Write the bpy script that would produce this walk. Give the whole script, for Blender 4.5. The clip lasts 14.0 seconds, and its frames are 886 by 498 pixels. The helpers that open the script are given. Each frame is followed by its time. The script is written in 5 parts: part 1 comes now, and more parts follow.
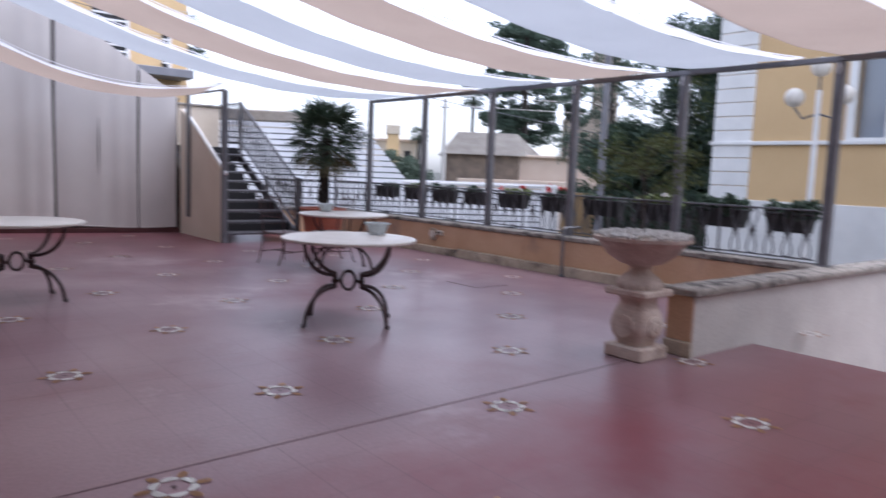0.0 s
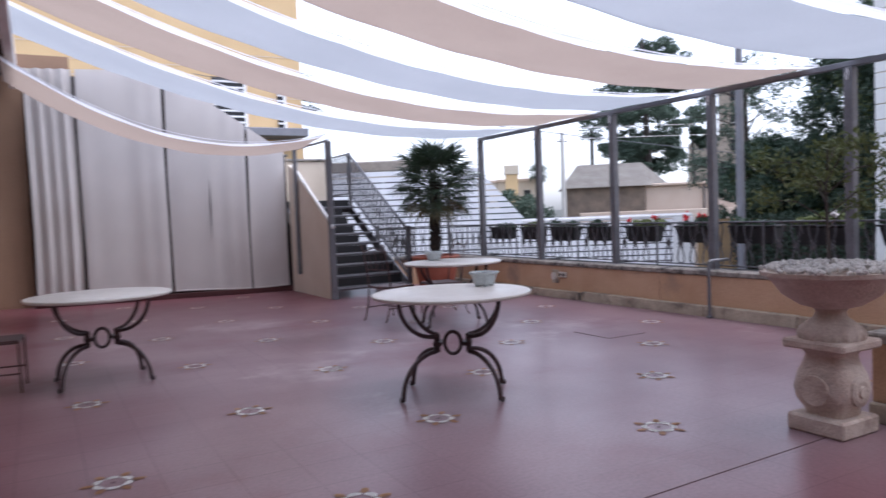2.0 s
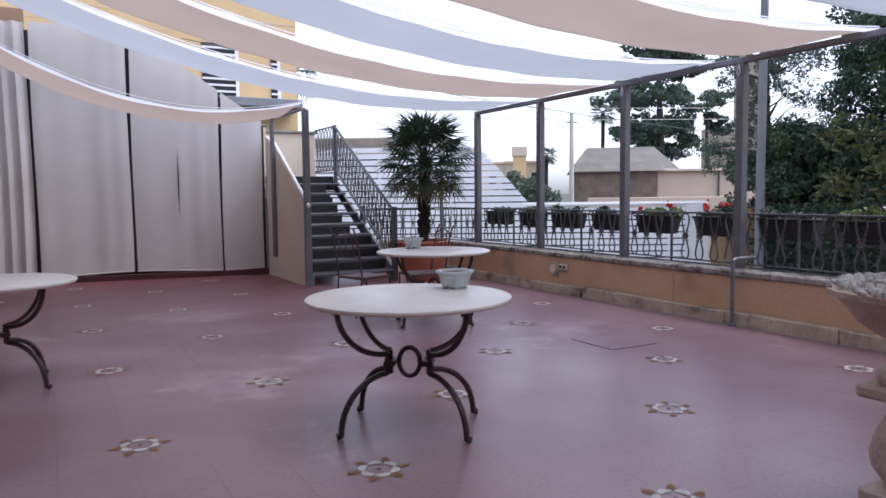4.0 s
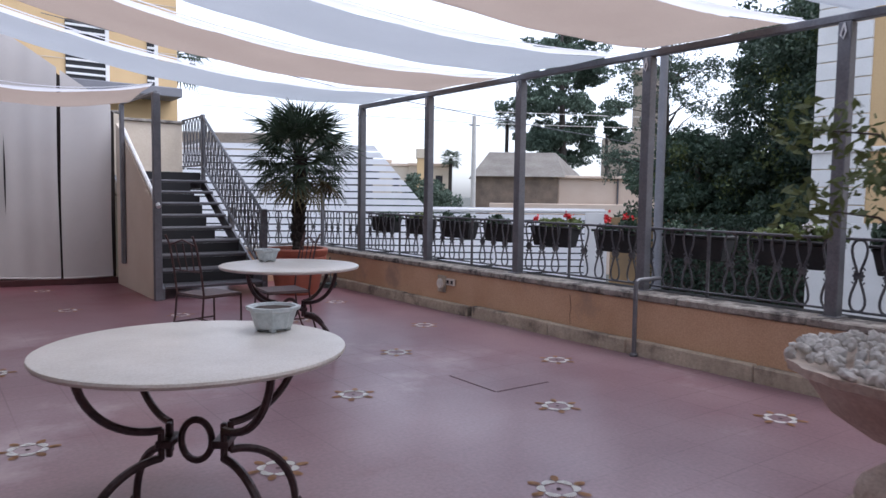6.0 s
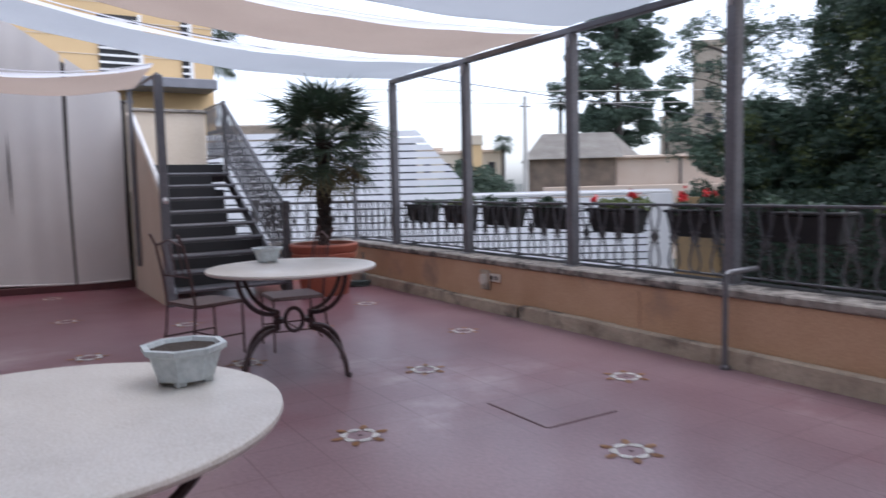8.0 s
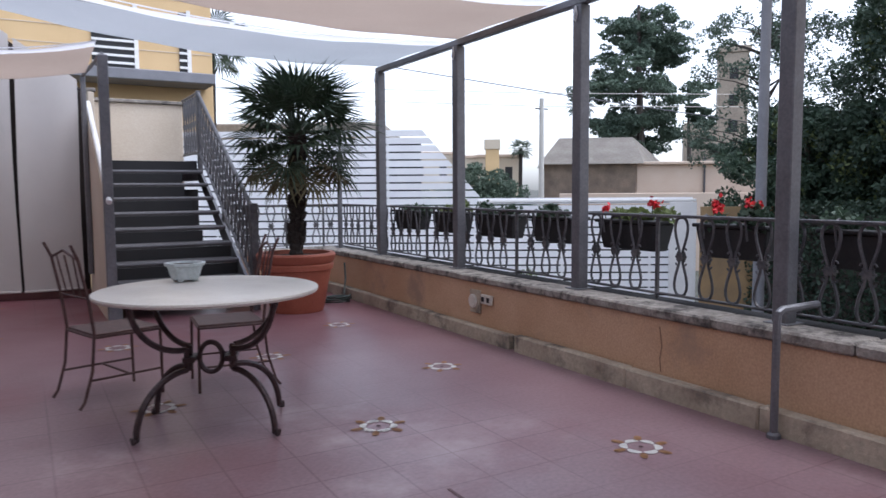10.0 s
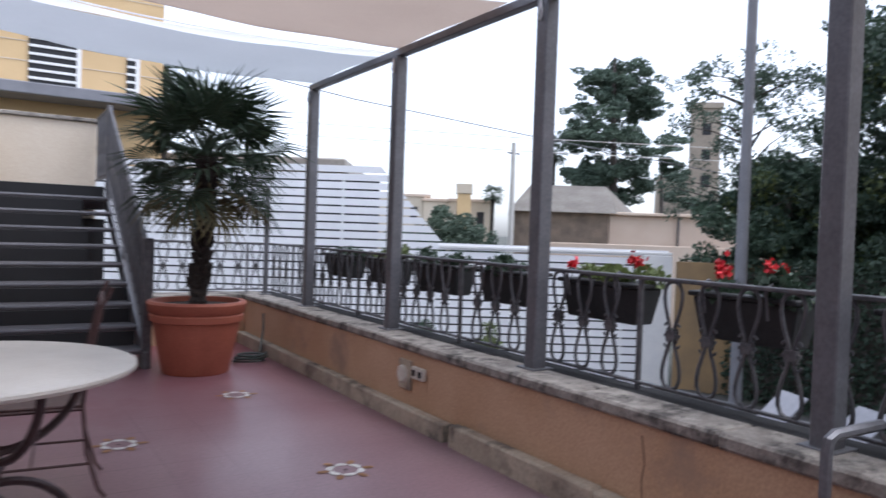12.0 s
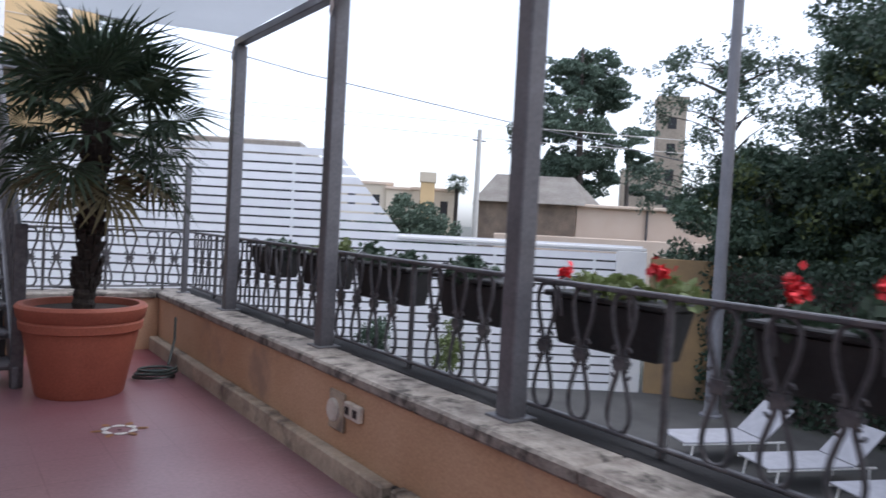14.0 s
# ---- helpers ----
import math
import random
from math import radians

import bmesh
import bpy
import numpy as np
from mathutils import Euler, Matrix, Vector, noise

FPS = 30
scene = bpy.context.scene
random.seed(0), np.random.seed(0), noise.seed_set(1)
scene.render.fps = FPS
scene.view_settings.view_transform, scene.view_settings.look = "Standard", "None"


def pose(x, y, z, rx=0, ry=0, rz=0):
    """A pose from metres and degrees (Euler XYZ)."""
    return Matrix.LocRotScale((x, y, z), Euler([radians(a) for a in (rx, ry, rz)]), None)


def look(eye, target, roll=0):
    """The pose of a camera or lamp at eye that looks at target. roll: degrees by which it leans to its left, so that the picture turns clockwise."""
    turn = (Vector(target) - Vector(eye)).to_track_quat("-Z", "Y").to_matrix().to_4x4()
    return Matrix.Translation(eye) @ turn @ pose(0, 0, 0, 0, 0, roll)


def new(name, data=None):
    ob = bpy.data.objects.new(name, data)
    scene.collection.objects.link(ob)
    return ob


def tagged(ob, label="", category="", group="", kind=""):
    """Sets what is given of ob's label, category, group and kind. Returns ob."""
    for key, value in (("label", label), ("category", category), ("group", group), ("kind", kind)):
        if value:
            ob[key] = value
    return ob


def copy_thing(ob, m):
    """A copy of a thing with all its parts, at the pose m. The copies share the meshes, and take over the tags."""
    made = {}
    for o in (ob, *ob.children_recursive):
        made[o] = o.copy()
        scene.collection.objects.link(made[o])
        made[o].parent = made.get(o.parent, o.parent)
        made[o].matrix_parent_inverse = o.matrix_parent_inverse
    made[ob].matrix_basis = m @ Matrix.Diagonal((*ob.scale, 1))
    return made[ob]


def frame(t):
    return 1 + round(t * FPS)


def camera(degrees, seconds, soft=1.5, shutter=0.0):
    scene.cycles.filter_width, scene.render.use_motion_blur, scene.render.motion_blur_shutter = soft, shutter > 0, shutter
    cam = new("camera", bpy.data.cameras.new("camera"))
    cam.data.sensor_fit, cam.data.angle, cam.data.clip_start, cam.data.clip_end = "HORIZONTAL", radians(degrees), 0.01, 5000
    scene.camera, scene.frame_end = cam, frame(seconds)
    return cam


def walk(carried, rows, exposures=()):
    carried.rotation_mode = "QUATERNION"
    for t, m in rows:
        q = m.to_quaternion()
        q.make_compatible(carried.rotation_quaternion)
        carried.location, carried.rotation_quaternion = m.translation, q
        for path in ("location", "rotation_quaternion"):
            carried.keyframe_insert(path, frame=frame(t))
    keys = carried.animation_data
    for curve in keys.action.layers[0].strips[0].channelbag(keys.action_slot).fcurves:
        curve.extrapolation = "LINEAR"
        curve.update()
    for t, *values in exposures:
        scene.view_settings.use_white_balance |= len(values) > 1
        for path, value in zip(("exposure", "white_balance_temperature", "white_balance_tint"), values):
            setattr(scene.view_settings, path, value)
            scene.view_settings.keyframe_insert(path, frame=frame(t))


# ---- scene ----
cam = camera(63.0, 14.0, shutter=0.5)
PATH = [
    (0, (-7.555, -6.489, 1.34), (-6.297, -4.949, 1.129), 2.2),
    (0.5, (-7.453, -6.157, 1.302), (-6.485, -4.416, 1.12), 2.5),
    (1, (-7.31, -6.012, 1.291), (-6.652, -4.139, 1.045), -0.4),
    (1.5, (-7.08, -5.906, 1.326), (-6.31, -4.065, 1.197), -0.4),
    (2, (-6.858, -5.72, 1.318), (-5.881, -3.977, 1.221), -2.3),
    (2.5, (-6.72, -5.447, 1.301), (-5.59, -3.805, 1.134), -0.3),
    (2.7, (-6.642, -5.398, 1.318), (-5.728, -3.629, 1.128), -2.2),
    (4.8, (-5.615, -4.516, 1.317), (-4.631, -2.777, 1.221), -0.3),
    (5, (-5.52, -4.49, 1.347), (-4.558, -2.738, 1.288), -1.5),
    (5.5, (-5.297, -4.279, 1.323), (-4.163, -2.635, 1.216), 0.5),
    (6, (-5.116, -3.976, 1.345), (-3.94, -2.364, 1.2), 0.8),
    (6.5, (-4.856, -3.788, 1.31), (-3.953, -2.008, 1.185), -0.6),
    (7, (-4.668, -3.649, 1.313), (-3.769, -1.864, 1.257), -0.4),
    (7.5, (-4.462, -3.326, 1.31), (-3.292, -1.711, 1.163), -0.4),
    (8, (-4.29, -3.097, 1.284), (-3.246, -1.399, 1.108), -1.4),
    (8.2, (-4.182, -3.006, 1.294), (-3.23, -1.251, 1.176), -1.9),
    (10.3, (-3.262, -2.074, 1.251), (-2.229, -0.37, 1.076), 0.4),
    (10.5, (-3.15, -1.941, 1.243), (-2.063, -0.272, 1.06), 1.1),
    (11, (-2.951, -1.702, 1.258), (-1.696, -0.157, 1.06), 2.3),
    (11.5, (-2.711, -1.504, 1.265), (-1.753, 0.251, 1.191), -0.1),
    (12, (-2.49, -1.292, 1.267), (-1.421, 0.398, 1.225), 2.0),
    (12.5, (-2.305, -1.037, 1.294), (-1.054, 0.521, 1.219), 2.8),
    (13, (-2.048, -0.873, 1.272), (-0.869, 0.742, 1.216), 3.1),
    (13.5, (-1.847, -0.699, 1.274), (-0.632, 0.889, 1.24), 2.3),
    (14, (-1.789, -0.338, 1.288), (-0.635, 1.294, 1.221), 3.1),
]
EXPOSURES = [(0.0, 1.46, 5700, 17), (2.7, 1.42, 5700, 17), (4.8, 1.28, 5750, 15), (14.0, 1.32, 5800, 13)]
walk(cam, [(t, look(eye, target, roll)) for t, eye, target, roll in PATH], EXPOSURES)

# ---- light ----
world = bpy.data.worlds.new("sky")
scene.world = world
world.use_nodes = True
wt = world.node_tree
sky = wt.nodes.new("ShaderNodeTexSky")
sky.sky_type, sky.sun_disc = "NISHITA", False
sky.sun_elevation, sky.sun_rotation = radians(65), radians(132)
sky.air_density, sky.dust_density, sky.ozone_density = 1.0, 2.0, 1.0
hsv = wt.nodes.new("ShaderNodeHueSaturation")
hsv.inputs["Saturation"].default_value = 0.3
wt.links.new(sky.outputs[0], hsv.inputs["Color"])
wt.links.new(hsv.outputs[0], wt.nodes["Background"].inputs[0])
wt.nodes["Background"].inputs[1].default_value = 0.15
sun = new("sun", bpy.data.lights.new("sun", "SUN"))
sun.data.energy, sun.data.angle, sun.data.color = 0.5, radians(40), (1.0, 0.95, 0.9)
sun.matrix_world = look((9, -8, 32), (0, 0, 6))


# ---- materials ----
def nodes(name):
    m = bpy.data.materials.new(name)
    m.use_nodes = True
    t = m.node_tree
    return m, t, t.nodes["Principled BSDF"]


def mat(name, a, b=None, rough=0.7, metal=0.0, scale=6.0, fine=60.0, bump=0.15, spots=None, spot_at=0.62, vary=0.0, translucent=0.0):
    """A surface with two scales of variation: a to b over large patches, fine grain, and spots of wear."""
    m, t, p = nodes(name)
    b = b or tuple(c * 0.8 for c in a)
    co = t.nodes.new("ShaderNodeTexCoord")
    big = t.nodes.new("ShaderNodeTexNoise")
    big.inputs["Scale"].default_value, big.inputs["Detail"].default_value = scale, 6
    grain = t.nodes.new("ShaderNodeTexNoise")
    grain.inputs["Scale"].default_value, grain.inputs["Detail"].default_value = fine, 4
    for n in (big, grain):
        t.links.new(co.outputs["Object"], n.inputs["Vector"])
    ramp = t.nodes.new("ShaderNodeValToRGB")
    ramp.color_ramp.elements[0].position, ramp.color_ramp.elements[1].position = 0.35, 0.68
    ramp.color_ramp.elements[0].color, ramp.color_ramp.elements[1].color = (*a, 1), (*b, 1)
    t.links.new(big.outputs[0], ramp.inputs[0])
    col = ramp.outputs[0]
    mix = t.nodes.new("ShaderNodeMix")
    mix.data_type, mix.blend_type = "RGBA", "OVERLAY"
    mix.inputs[0].default_value = 0.35
    t.links.new(col, mix.inputs[6])
    t.links.new(grain.outputs[0], mix.inputs[7])
    col = mix.outputs[2]
    if spots:
        n = t.nodes.new("ShaderNodeTexNoise")
        n.inputs["Scale"].default_value, n.inputs["Detail"].default_value = scale * 0.55, 9
        n.inputs["Roughness"].default_value = 0.65
        t.links.new(co.outputs["Object"], n.inputs["Vector"])
        r = t.nodes.new("ShaderNodeValToRGB")
        r.color_ramp.elements[0].position, r.color_ramp.elements[1].position = spot_at, spot_at + 0.12
        t.links.new(n.outputs[0], r.inputs[0])
        mx = t.nodes.new("ShaderNodeMix")
        mx.data_type = "RGBA"
        t.links.new(r.outputs[0], mx.inputs[0])
        t.links.new(col, mx.inputs[6])
        mx.inputs[7].default_value = (*spots, 1)
        col = mx.outputs[2]
    if vary:
        info = t.nodes.new("ShaderNodeObjectInfo")
        geo = t.nodes.new("ShaderNodeNewGeometry")
        add = t.nodes.new("ShaderNodeMath")
        t.links.new(info.outputs["Random"], add.inputs[0])
        t.links.new(geo.outputs["Random Per Island"], add.inputs[1])
        rng = t.nodes.new("ShaderNodeMapRange")
        rng.inputs["From Max"].default_value = 2
        rng.inputs["To Min"].default_value, rng.inputs["To Max"].default_value = 1 - vary, 1 + vary
        t.links.new(add.outputs[0], rng.inputs[0])
        h = t.nodes.new("ShaderNodeHueSaturation")
        t.links.new(rng.outputs[0], h.inputs["Value"])
        t.links.new(col, h.inputs["Color"])
        col = h.outputs[0]
    t.links.new(col, p.inputs["Base Color"])
    p.inputs["Roughness"].default_value, p.inputs["Metallic"].default_value = rough, metal
    if bump:
        bp = t.nodes.new("ShaderNodeBump")
        bp.inputs["Strength"].default_value, bp.inputs["Distance"].default_value = bump, 0.01
        t.links.new(grain.outputs[0], bp.inputs["Height"])
        t.links.new(bp.outputs[0], p.inputs["Normal"])
    if translucent:
        tr = t.nodes.new("ShaderNodeBsdfTranslucent")
        t.links.new(col, tr.inputs["Color"])
        ms = t.nodes.new("ShaderNodeMixShader")
        ms.inputs[0].default_value = translucent
        t.links.new(p.outputs[0], ms.inputs[1])
        t.links.new(tr.outputs[0], ms.inputs[2])
        t.links.new(ms.outputs[0], t.nodes["Material Output"].inputs[0])
    return m


M_FLOOR = mat("floor_paint", (0.195, 0.115, 0.130), (0.27, 0.185, 0.200), rough=0.36, scale=0.9, fine=45, bump=0.03, spots=(0.42, 0.34, 0.35), spot_at=0.57)


def floor_wear(m):
    """Dark red damp patches, and the faint grid of the old tiles under the paint."""
    t = m.node_tree
    p = t.nodes["Principled BSDF"]
    col = p.inputs["Base Color"].links[0].from_socket
    co = t.nodes.new("ShaderNodeTexCoord")
    n = t.nodes.new("ShaderNodeTexNoise")
    n.inputs["Scale"].default_value, n.inputs["Detail"].default_value, n.inputs["Roughness"].default_value = 0.6, 8, 0.6
    t.links.new(co.outputs["Object"], n.inputs["Vector"])
    r = t.nodes.new("ShaderNodeValToRGB")
    r.color_ramp.elements[0].position, r.color_ramp.elements[1].position = 0.54, 0.80
    r.color_ramp.elements[1].color = (0.8, 0.8, 0.8, 1)
    t.links.new(n.outputs[0], r.inputs[0])
    a = t.nodes.new("ShaderNodeMix")
    a.data_type = "RGBA"
    # darker and redder along the facade, past the joint towards the ramp, and towards the palm
    sep = t.nodes.new("ShaderNodeSeparateXYZ")
    t.links.new(co.outputs["Object"], sep.inputs[0])
    redder = None
    for axis, lo, hi in (("X", -6.2, -8.0), ("Y", -3.3, -4.3), ("Y", 2.4, 6.6)):
        k = t.nodes.new("ShaderNodeMapRange")
        k.inputs["From Min"].default_value, k.inputs["From Max"].default_value = lo, hi
        t.links.new(sep.outputs[axis], k.inputs[0])
        if redder is None:
            redder = k.outputs[0]
        else:
            mx = t.nodes.new("ShaderNodeMath")
            mx.operation = "MAXIMUM"
            t.links.new(redder, mx.inputs[0])
            t.links.new(k.outputs[0], mx.inputs[1])
            redder = mx.outputs[0]
    patchy = t.nodes.new("ShaderNodeMath")
    patchy.operation = "MULTIPLY_ADD"
    patchy.use_clamp = True
    patchy.inputs[1].default_value = 0.75
    t.links.new(redder, patchy.inputs[0])
    t.links.new(r.outputs[0], patchy.inputs[2])
    t.links.new(patchy.outputs[0], a.inputs[0])
    t.links.new(col, a.inputs[6])
    a.inputs[7].default_value = (0.17, 0.04, 0.05, 1)
    b = t.nodes.new("ShaderNodeTexBrick")
    b.offset = 0.0
    for key, v in (("Scale", 1.0), ("Mortar Size", 0.006), ("Mortar Smooth", 0.6), ("Brick Width", 0.335), ("Row Height", 0.335)):
        b.inputs[key].default_value = v
    b.inputs["Color1"].default_value, b.inputs["Color2"].default_value, b.inputs["Mortar"].default_value = (1, 1, 1, 1), (0.9, 0.88, 0.9, 1), (0.62, 0.55, 0.58, 1)
    t.links.new(co.outputs["Object"], b.inputs["Vector"])
    c = t.nodes.new("ShaderNodeMix")
    c.data_type, c.blend_type = "RGBA", "MULTIPLY"
    n2 = t.nodes.new("ShaderNodeTexNoise")
    n2.inputs["Scale"].default_value = 0.35
    t.links.new(co.outputs["Object"], n2.inputs["Vector"])
    r2 = t.nodes.new("ShaderNodeMapRange")
    r2.inputs["From Min"].default_value, r2.inputs["From Max"].default_value = 0.40, 0.60
    r2.inputs["To Max"].default_value = 1.0
    t.links.new(n2.outputs[0], r2.inputs[0])
    t.links.new(r2.outputs[0], c.inputs[0])
    t.links.new(a.outputs[2], c.inputs[6])
    t.links.new(b.outputs[0], c.inputs[7])
    t.links.new(c.outputs[2], p.inputs["Base Color"])
    rr = t.nodes.new("ShaderNodeMapRange")
    rr.inputs["To Min"].default_value, rr.inputs["To Max"].default_value = 0.21, 0.46
    t.links.new(n.outputs[0], rr.inputs[0])
    t.links.new(rr.outputs[0], p.inputs["Roughness"])


floor_wear(M_FLOOR)
M_PETAL = mat("petal_white", (0.86, 0.85, 0.82), (0.78, 0.77, 0.74), rough=0.5, scale=30, bump=0.05)
M_OCHRE = mat("petal_ochre", (0.46, 0.25, 0.09), (0.32, 0.17, 0.10), rough=0.5, scale=30, bump=0.05)
M_JOINT = mat("joint", (0.12, 0.07, 0.075), rough=0.8, bump=0)
M_ORANGE = mat("orange_plaster", (0.57, 0.375, 0.24), (0.50, 0.315, 0.19), rough=0.88, scale=2.2, fine=80, bump=0.05, spots=(0.36, 0.25, 0.18), spot_at=0.57)
M_BASE = mat("stone_base", (0.50, 0.43, 0.33), (0.36, 0.30, 0.23), rough=0.9, scale=5, fine=40, bump=0.7, spots=(0.17, 0.145, 0.12), spot_at=0.52)
M_COPING = mat("coping_stone", (0.36, 0.33, 0.29), (0.21, 0.185, 0.165), rough=0.95, scale=11, fine=60, bump=0.7, spots=(0.075, 0.066, 0.06), spot_at=0.50)
M_WALL = mat("apricot_plaster", (0.55, 0.37, 0.225), (0.49, 0.32, 0.19), rough=0.85, scale=1.2, fine=90)
M_CREAM = mat("cream_plaster", (0.66, 0.57, 0.46), (0.60, 0.51, 0.40), rough=0.85, scale=1.5, fine=90)
M_PALE = mat("pale_grey_plaster", (0.58, 0.56, 0.52), (0.50, 0.48, 0.45), rough=0.85, scale=1.8, fine=70)
M_BROWN = mat("brown_plaster", (0.30, 0.19, 0.125), (0.25, 0.155, 0.10), rough=0.9, scale=1.4)
M_WHITE = mat("white_paint", (0.80, 0.79, 0.77), (0.74, 0.73, 0.72), rough=0.6, scale=3, bump=0.05)
M_SLAT = mat("white_slat", (0.88, 0.88, 0.89), (0.82, 0.82, 0.84), rough=0.55, scale=2.5, bump=0.05, vary=0.08)
M_QUOIN = mat("quoin_white", (0.80, 0.80, 0.78), (0.72, 0.72, 0.70), rough=0.8, scale=2, vary=0.06)
M_STEEL = mat("grey_steel", (0.17, 0.17, 0.185), (0.13, 0.13, 0.14), rough=0.45, metal=0.3, scale=5, bump=0.08, spots=(0.24, 0.22, 0.21), spot_at=0.68)
M_IRON = mat("wrought_iron", (0.095, 0.095, 0.105), (0.15, 0.145, 0.15), rough=0.5, metal=0.4, scale=18, bump=0.3)
M_BRONZE = mat("table_iron", (0.045, 0.032, 0.035), (0.075, 0.05, 0.05), rough=0.4, metal=0.5, scale=20, bump=0.25)
M_TOP = mat("table_stone", (0.64, 0.61, 0.56), (0.56, 0.53, 0.48), rough=0.35, scale=5, fine=120, bump=0.06)
M_DARKWOOD = mat("dark_beam", (0.035, 0.028, 0.028), (0.06, 0.045, 0.04), rough=0.7, scale=4)
M_SOFFIT = mat("soffit", (0.80, 0.77, 0.76), (0.72, 0.69, 0.68), rough=0.8, scale=3)
M_SAIL_A = mat("sail_beige", (0.48, 0.385, 0.32), (0.44, 0.35, 0.29), rough=0.9, scale=1.2, fine=250, bump=0.1, translucent=0.5)
M_SAIL_B = mat("sail_white", (0.49, 0.515, 0.54), (0.45, 0.475, 0.50), rough=0.9, scale=1.2, fine=250, bump=0.1, translucent=0.5)
M_HEM = mat("sail_hem", (0.90, 0.90, 0.92), (0.86, 0.86, 0.88), rough=0.9, scale=2, fine=250, bump=0.05, translucent=0.6)
M_CURTAIN = mat("curtain", (0.60, 0.565, 0.54), (0.53, 0.495, 0.47), rough=0.9, scale=0.8, fine=300, bump=0.1, translucent=0.15, spots=(0.42, 0.385, 0.36), spot_at=0.60)
# near-black colour for the shade seen through the curtain slits
M_SLIT_SHADE = mat("backing", (0.03, 0.022, 0.02), rough=0.95, bump=0)
M_TERRA = mat("terracotta", (0.36, 0.11, 0.065), (0.30, 0.085, 0.05), rough=0.65, scale=3, fine=70, spots=(0.40, 0.17, 0.11), spot_at=0.66)
M_SOIL = mat("soil", (0.05, 0.038, 0.03), rough=1, scale=20, bump=0.8)
M_TRUNK = mat("palm_trunk", (0.045, 0.036, 0.03), (0.02, 0.016, 0.014), rough=0.95, scale=25, fine=90, bump=0.9)
M_BARK = mat("bark", (0.10, 0.085, 0.075), (0.06, 0.05, 0.045), rough=0.95, scale=6, bump=0.8)
M_PALM = mat("palm_leaf", (0.060, 0.090, 0.050), (0.036, 0.060, 0.036), rough=0.5, scale=4, bump=0, vary=0.35, translucent=0.25)
M_LEAF = mat("dark_leaf", (0.066, 0.105, 0.066), (0.042, 0.072, 0.050), rough=0.6, scale=0.8, bump=0, vary=0.4, translucent=0.2)
M_LEAF2 = mat("light_leaf", (0.15, 0.185, 0.065), (0.10, 0.135, 0.05), rough=0.6, scale=1, bump=0, vary=0.4, translucent=0.3)
# leaf green with the haze of distance mixed into its colour
M_HAZELEAF = mat("hazed_leaf", (0.10, 0.14, 0.098), (0.07, 0.105, 0.078), rough=0.7, scale=0.4, bump=0, vary=0.3, translucent=0.2)
M_RED = mat("red_petal", (0.75, 0.03, 0.03), (0.6, 0.02, 0.04), rough=0.6, scale=30, bump=0, vary=0.2)
M_WFLOWER = mat("white_petal", (0.85, 0.8, 0.8), rough=0.6, scale=30, bump=0)
M_PLANTER = mat("planter", (0.020, 0.020, 0.022), (0.032, 0.031, 0.032), rough=0.6, scale=8)
M_URN = mat("weathered_stone", (0.58, 0.50, 0.43), (0.44, 0.34, 0.28), rough=0.9, scale=6, fine=70, bump=0.6, spots=(0.26, 0.20, 0.17), spot_at=0.58)
M_PEBBLE = mat("pebble", (0.66, 0.64, 0.60), (0.52, 0.50, 0.48), rough=0.8, scale=25, bump=0.2, vary=0.25)
M_POT = mat("glazed_pot", (0.52, 0.57, 0.58), (0.42, 0.47, 0.48), rough=0.5, scale=14, bump=0.15)
M_FIRE = mat("fire_red", (0.42, 0.02, 0.025), (0.36, 0.02, 0.02), rough=0.4, scale=6, bump=0.05)
M_YELLOW = mat("yellow_sign", (0.75, 0.50, 0.08), rough=0.5, bump=0)
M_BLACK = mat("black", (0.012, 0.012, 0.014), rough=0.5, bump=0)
M_GLOBE = mat("opal_globe", (0.85, 0.82, 0.76), rough=0.25, scale=5, bump=0, translucent=0.3)
M_GOLD = mat("yellow_plaster", (0.66, 0.47, 0.25), (0.60, 0.42, 0.22), rough=0.85, scale=0.8)
M_STONEH = mat("rubble_wall", (0.26, 0.20, 0.15), (0.16, 0.125, 0.10), rough=0.9, scale=2.5, fine=20, bump=0.6)
M_PINKH = mat("pinkish_wall", (0.66, 0.54, 0.44), (0.60, 0.47, 0.37), rough=0.9, scale=1)
M_ROOF = mat("roof_tiles", (0.38, 0.35, 0.31), (0.30, 0.27, 0.24), rough=0.9, scale=1.5, fine=12, bump=0.6)
M_CASTLE = mat("weathered_tower", (0.40, 0.34, 0.27), (0.30, 0.25, 0.20), rough=0.95, scale=0.5, fine=8, bump=0.4)
M_FAR = mat("far_wall", (0.62, 0.55, 0.45), (0.55, 0.46, 0.34), rough=0.9, scale=0.3)
M_GROUND = mat("garden_ground", (0.10, 0.10, 0.085), (0.06, 0.065, 0.05), rough=0.95, scale=0.7, bump=0.4)
M_PAVE = mat("pool_paving", (0.085, 0.083, 0.08), (0.055, 0.054, 0.053), rough=0.8, scale=1.5)
M_LOUNGE = mat("lounger_fabric", (0.42, 0.42, 0.45), (0.36, 0.36, 0.39), rough=0.8, scale=8, fine=200, bump=0.1)
M_TREAD = mat("stair_stone", (0.085, 0.08, 0.085), (0.06, 0.055, 0.06), rough=0.55, scale=5)
M_HANDRAIL = mat("white_handrail", (0.80, 0.79, 0.78), rough=0.4, bump=0)
M_SOCKET = mat("socket_plastic", (0.70, 0.66, 0.58), rough=0.4, bump=0)
M_HOSE = mat("dark_hose", (0.03, 0.045, 0.04), rough=0.5, bump=0)
M_CHAIRSEAT = mat("chair_iron", (0.10, 0.055, 0.05), (0.07, 0.04, 0.04), rough=0.5, metal=0.3, scale=20, bump=0.2)
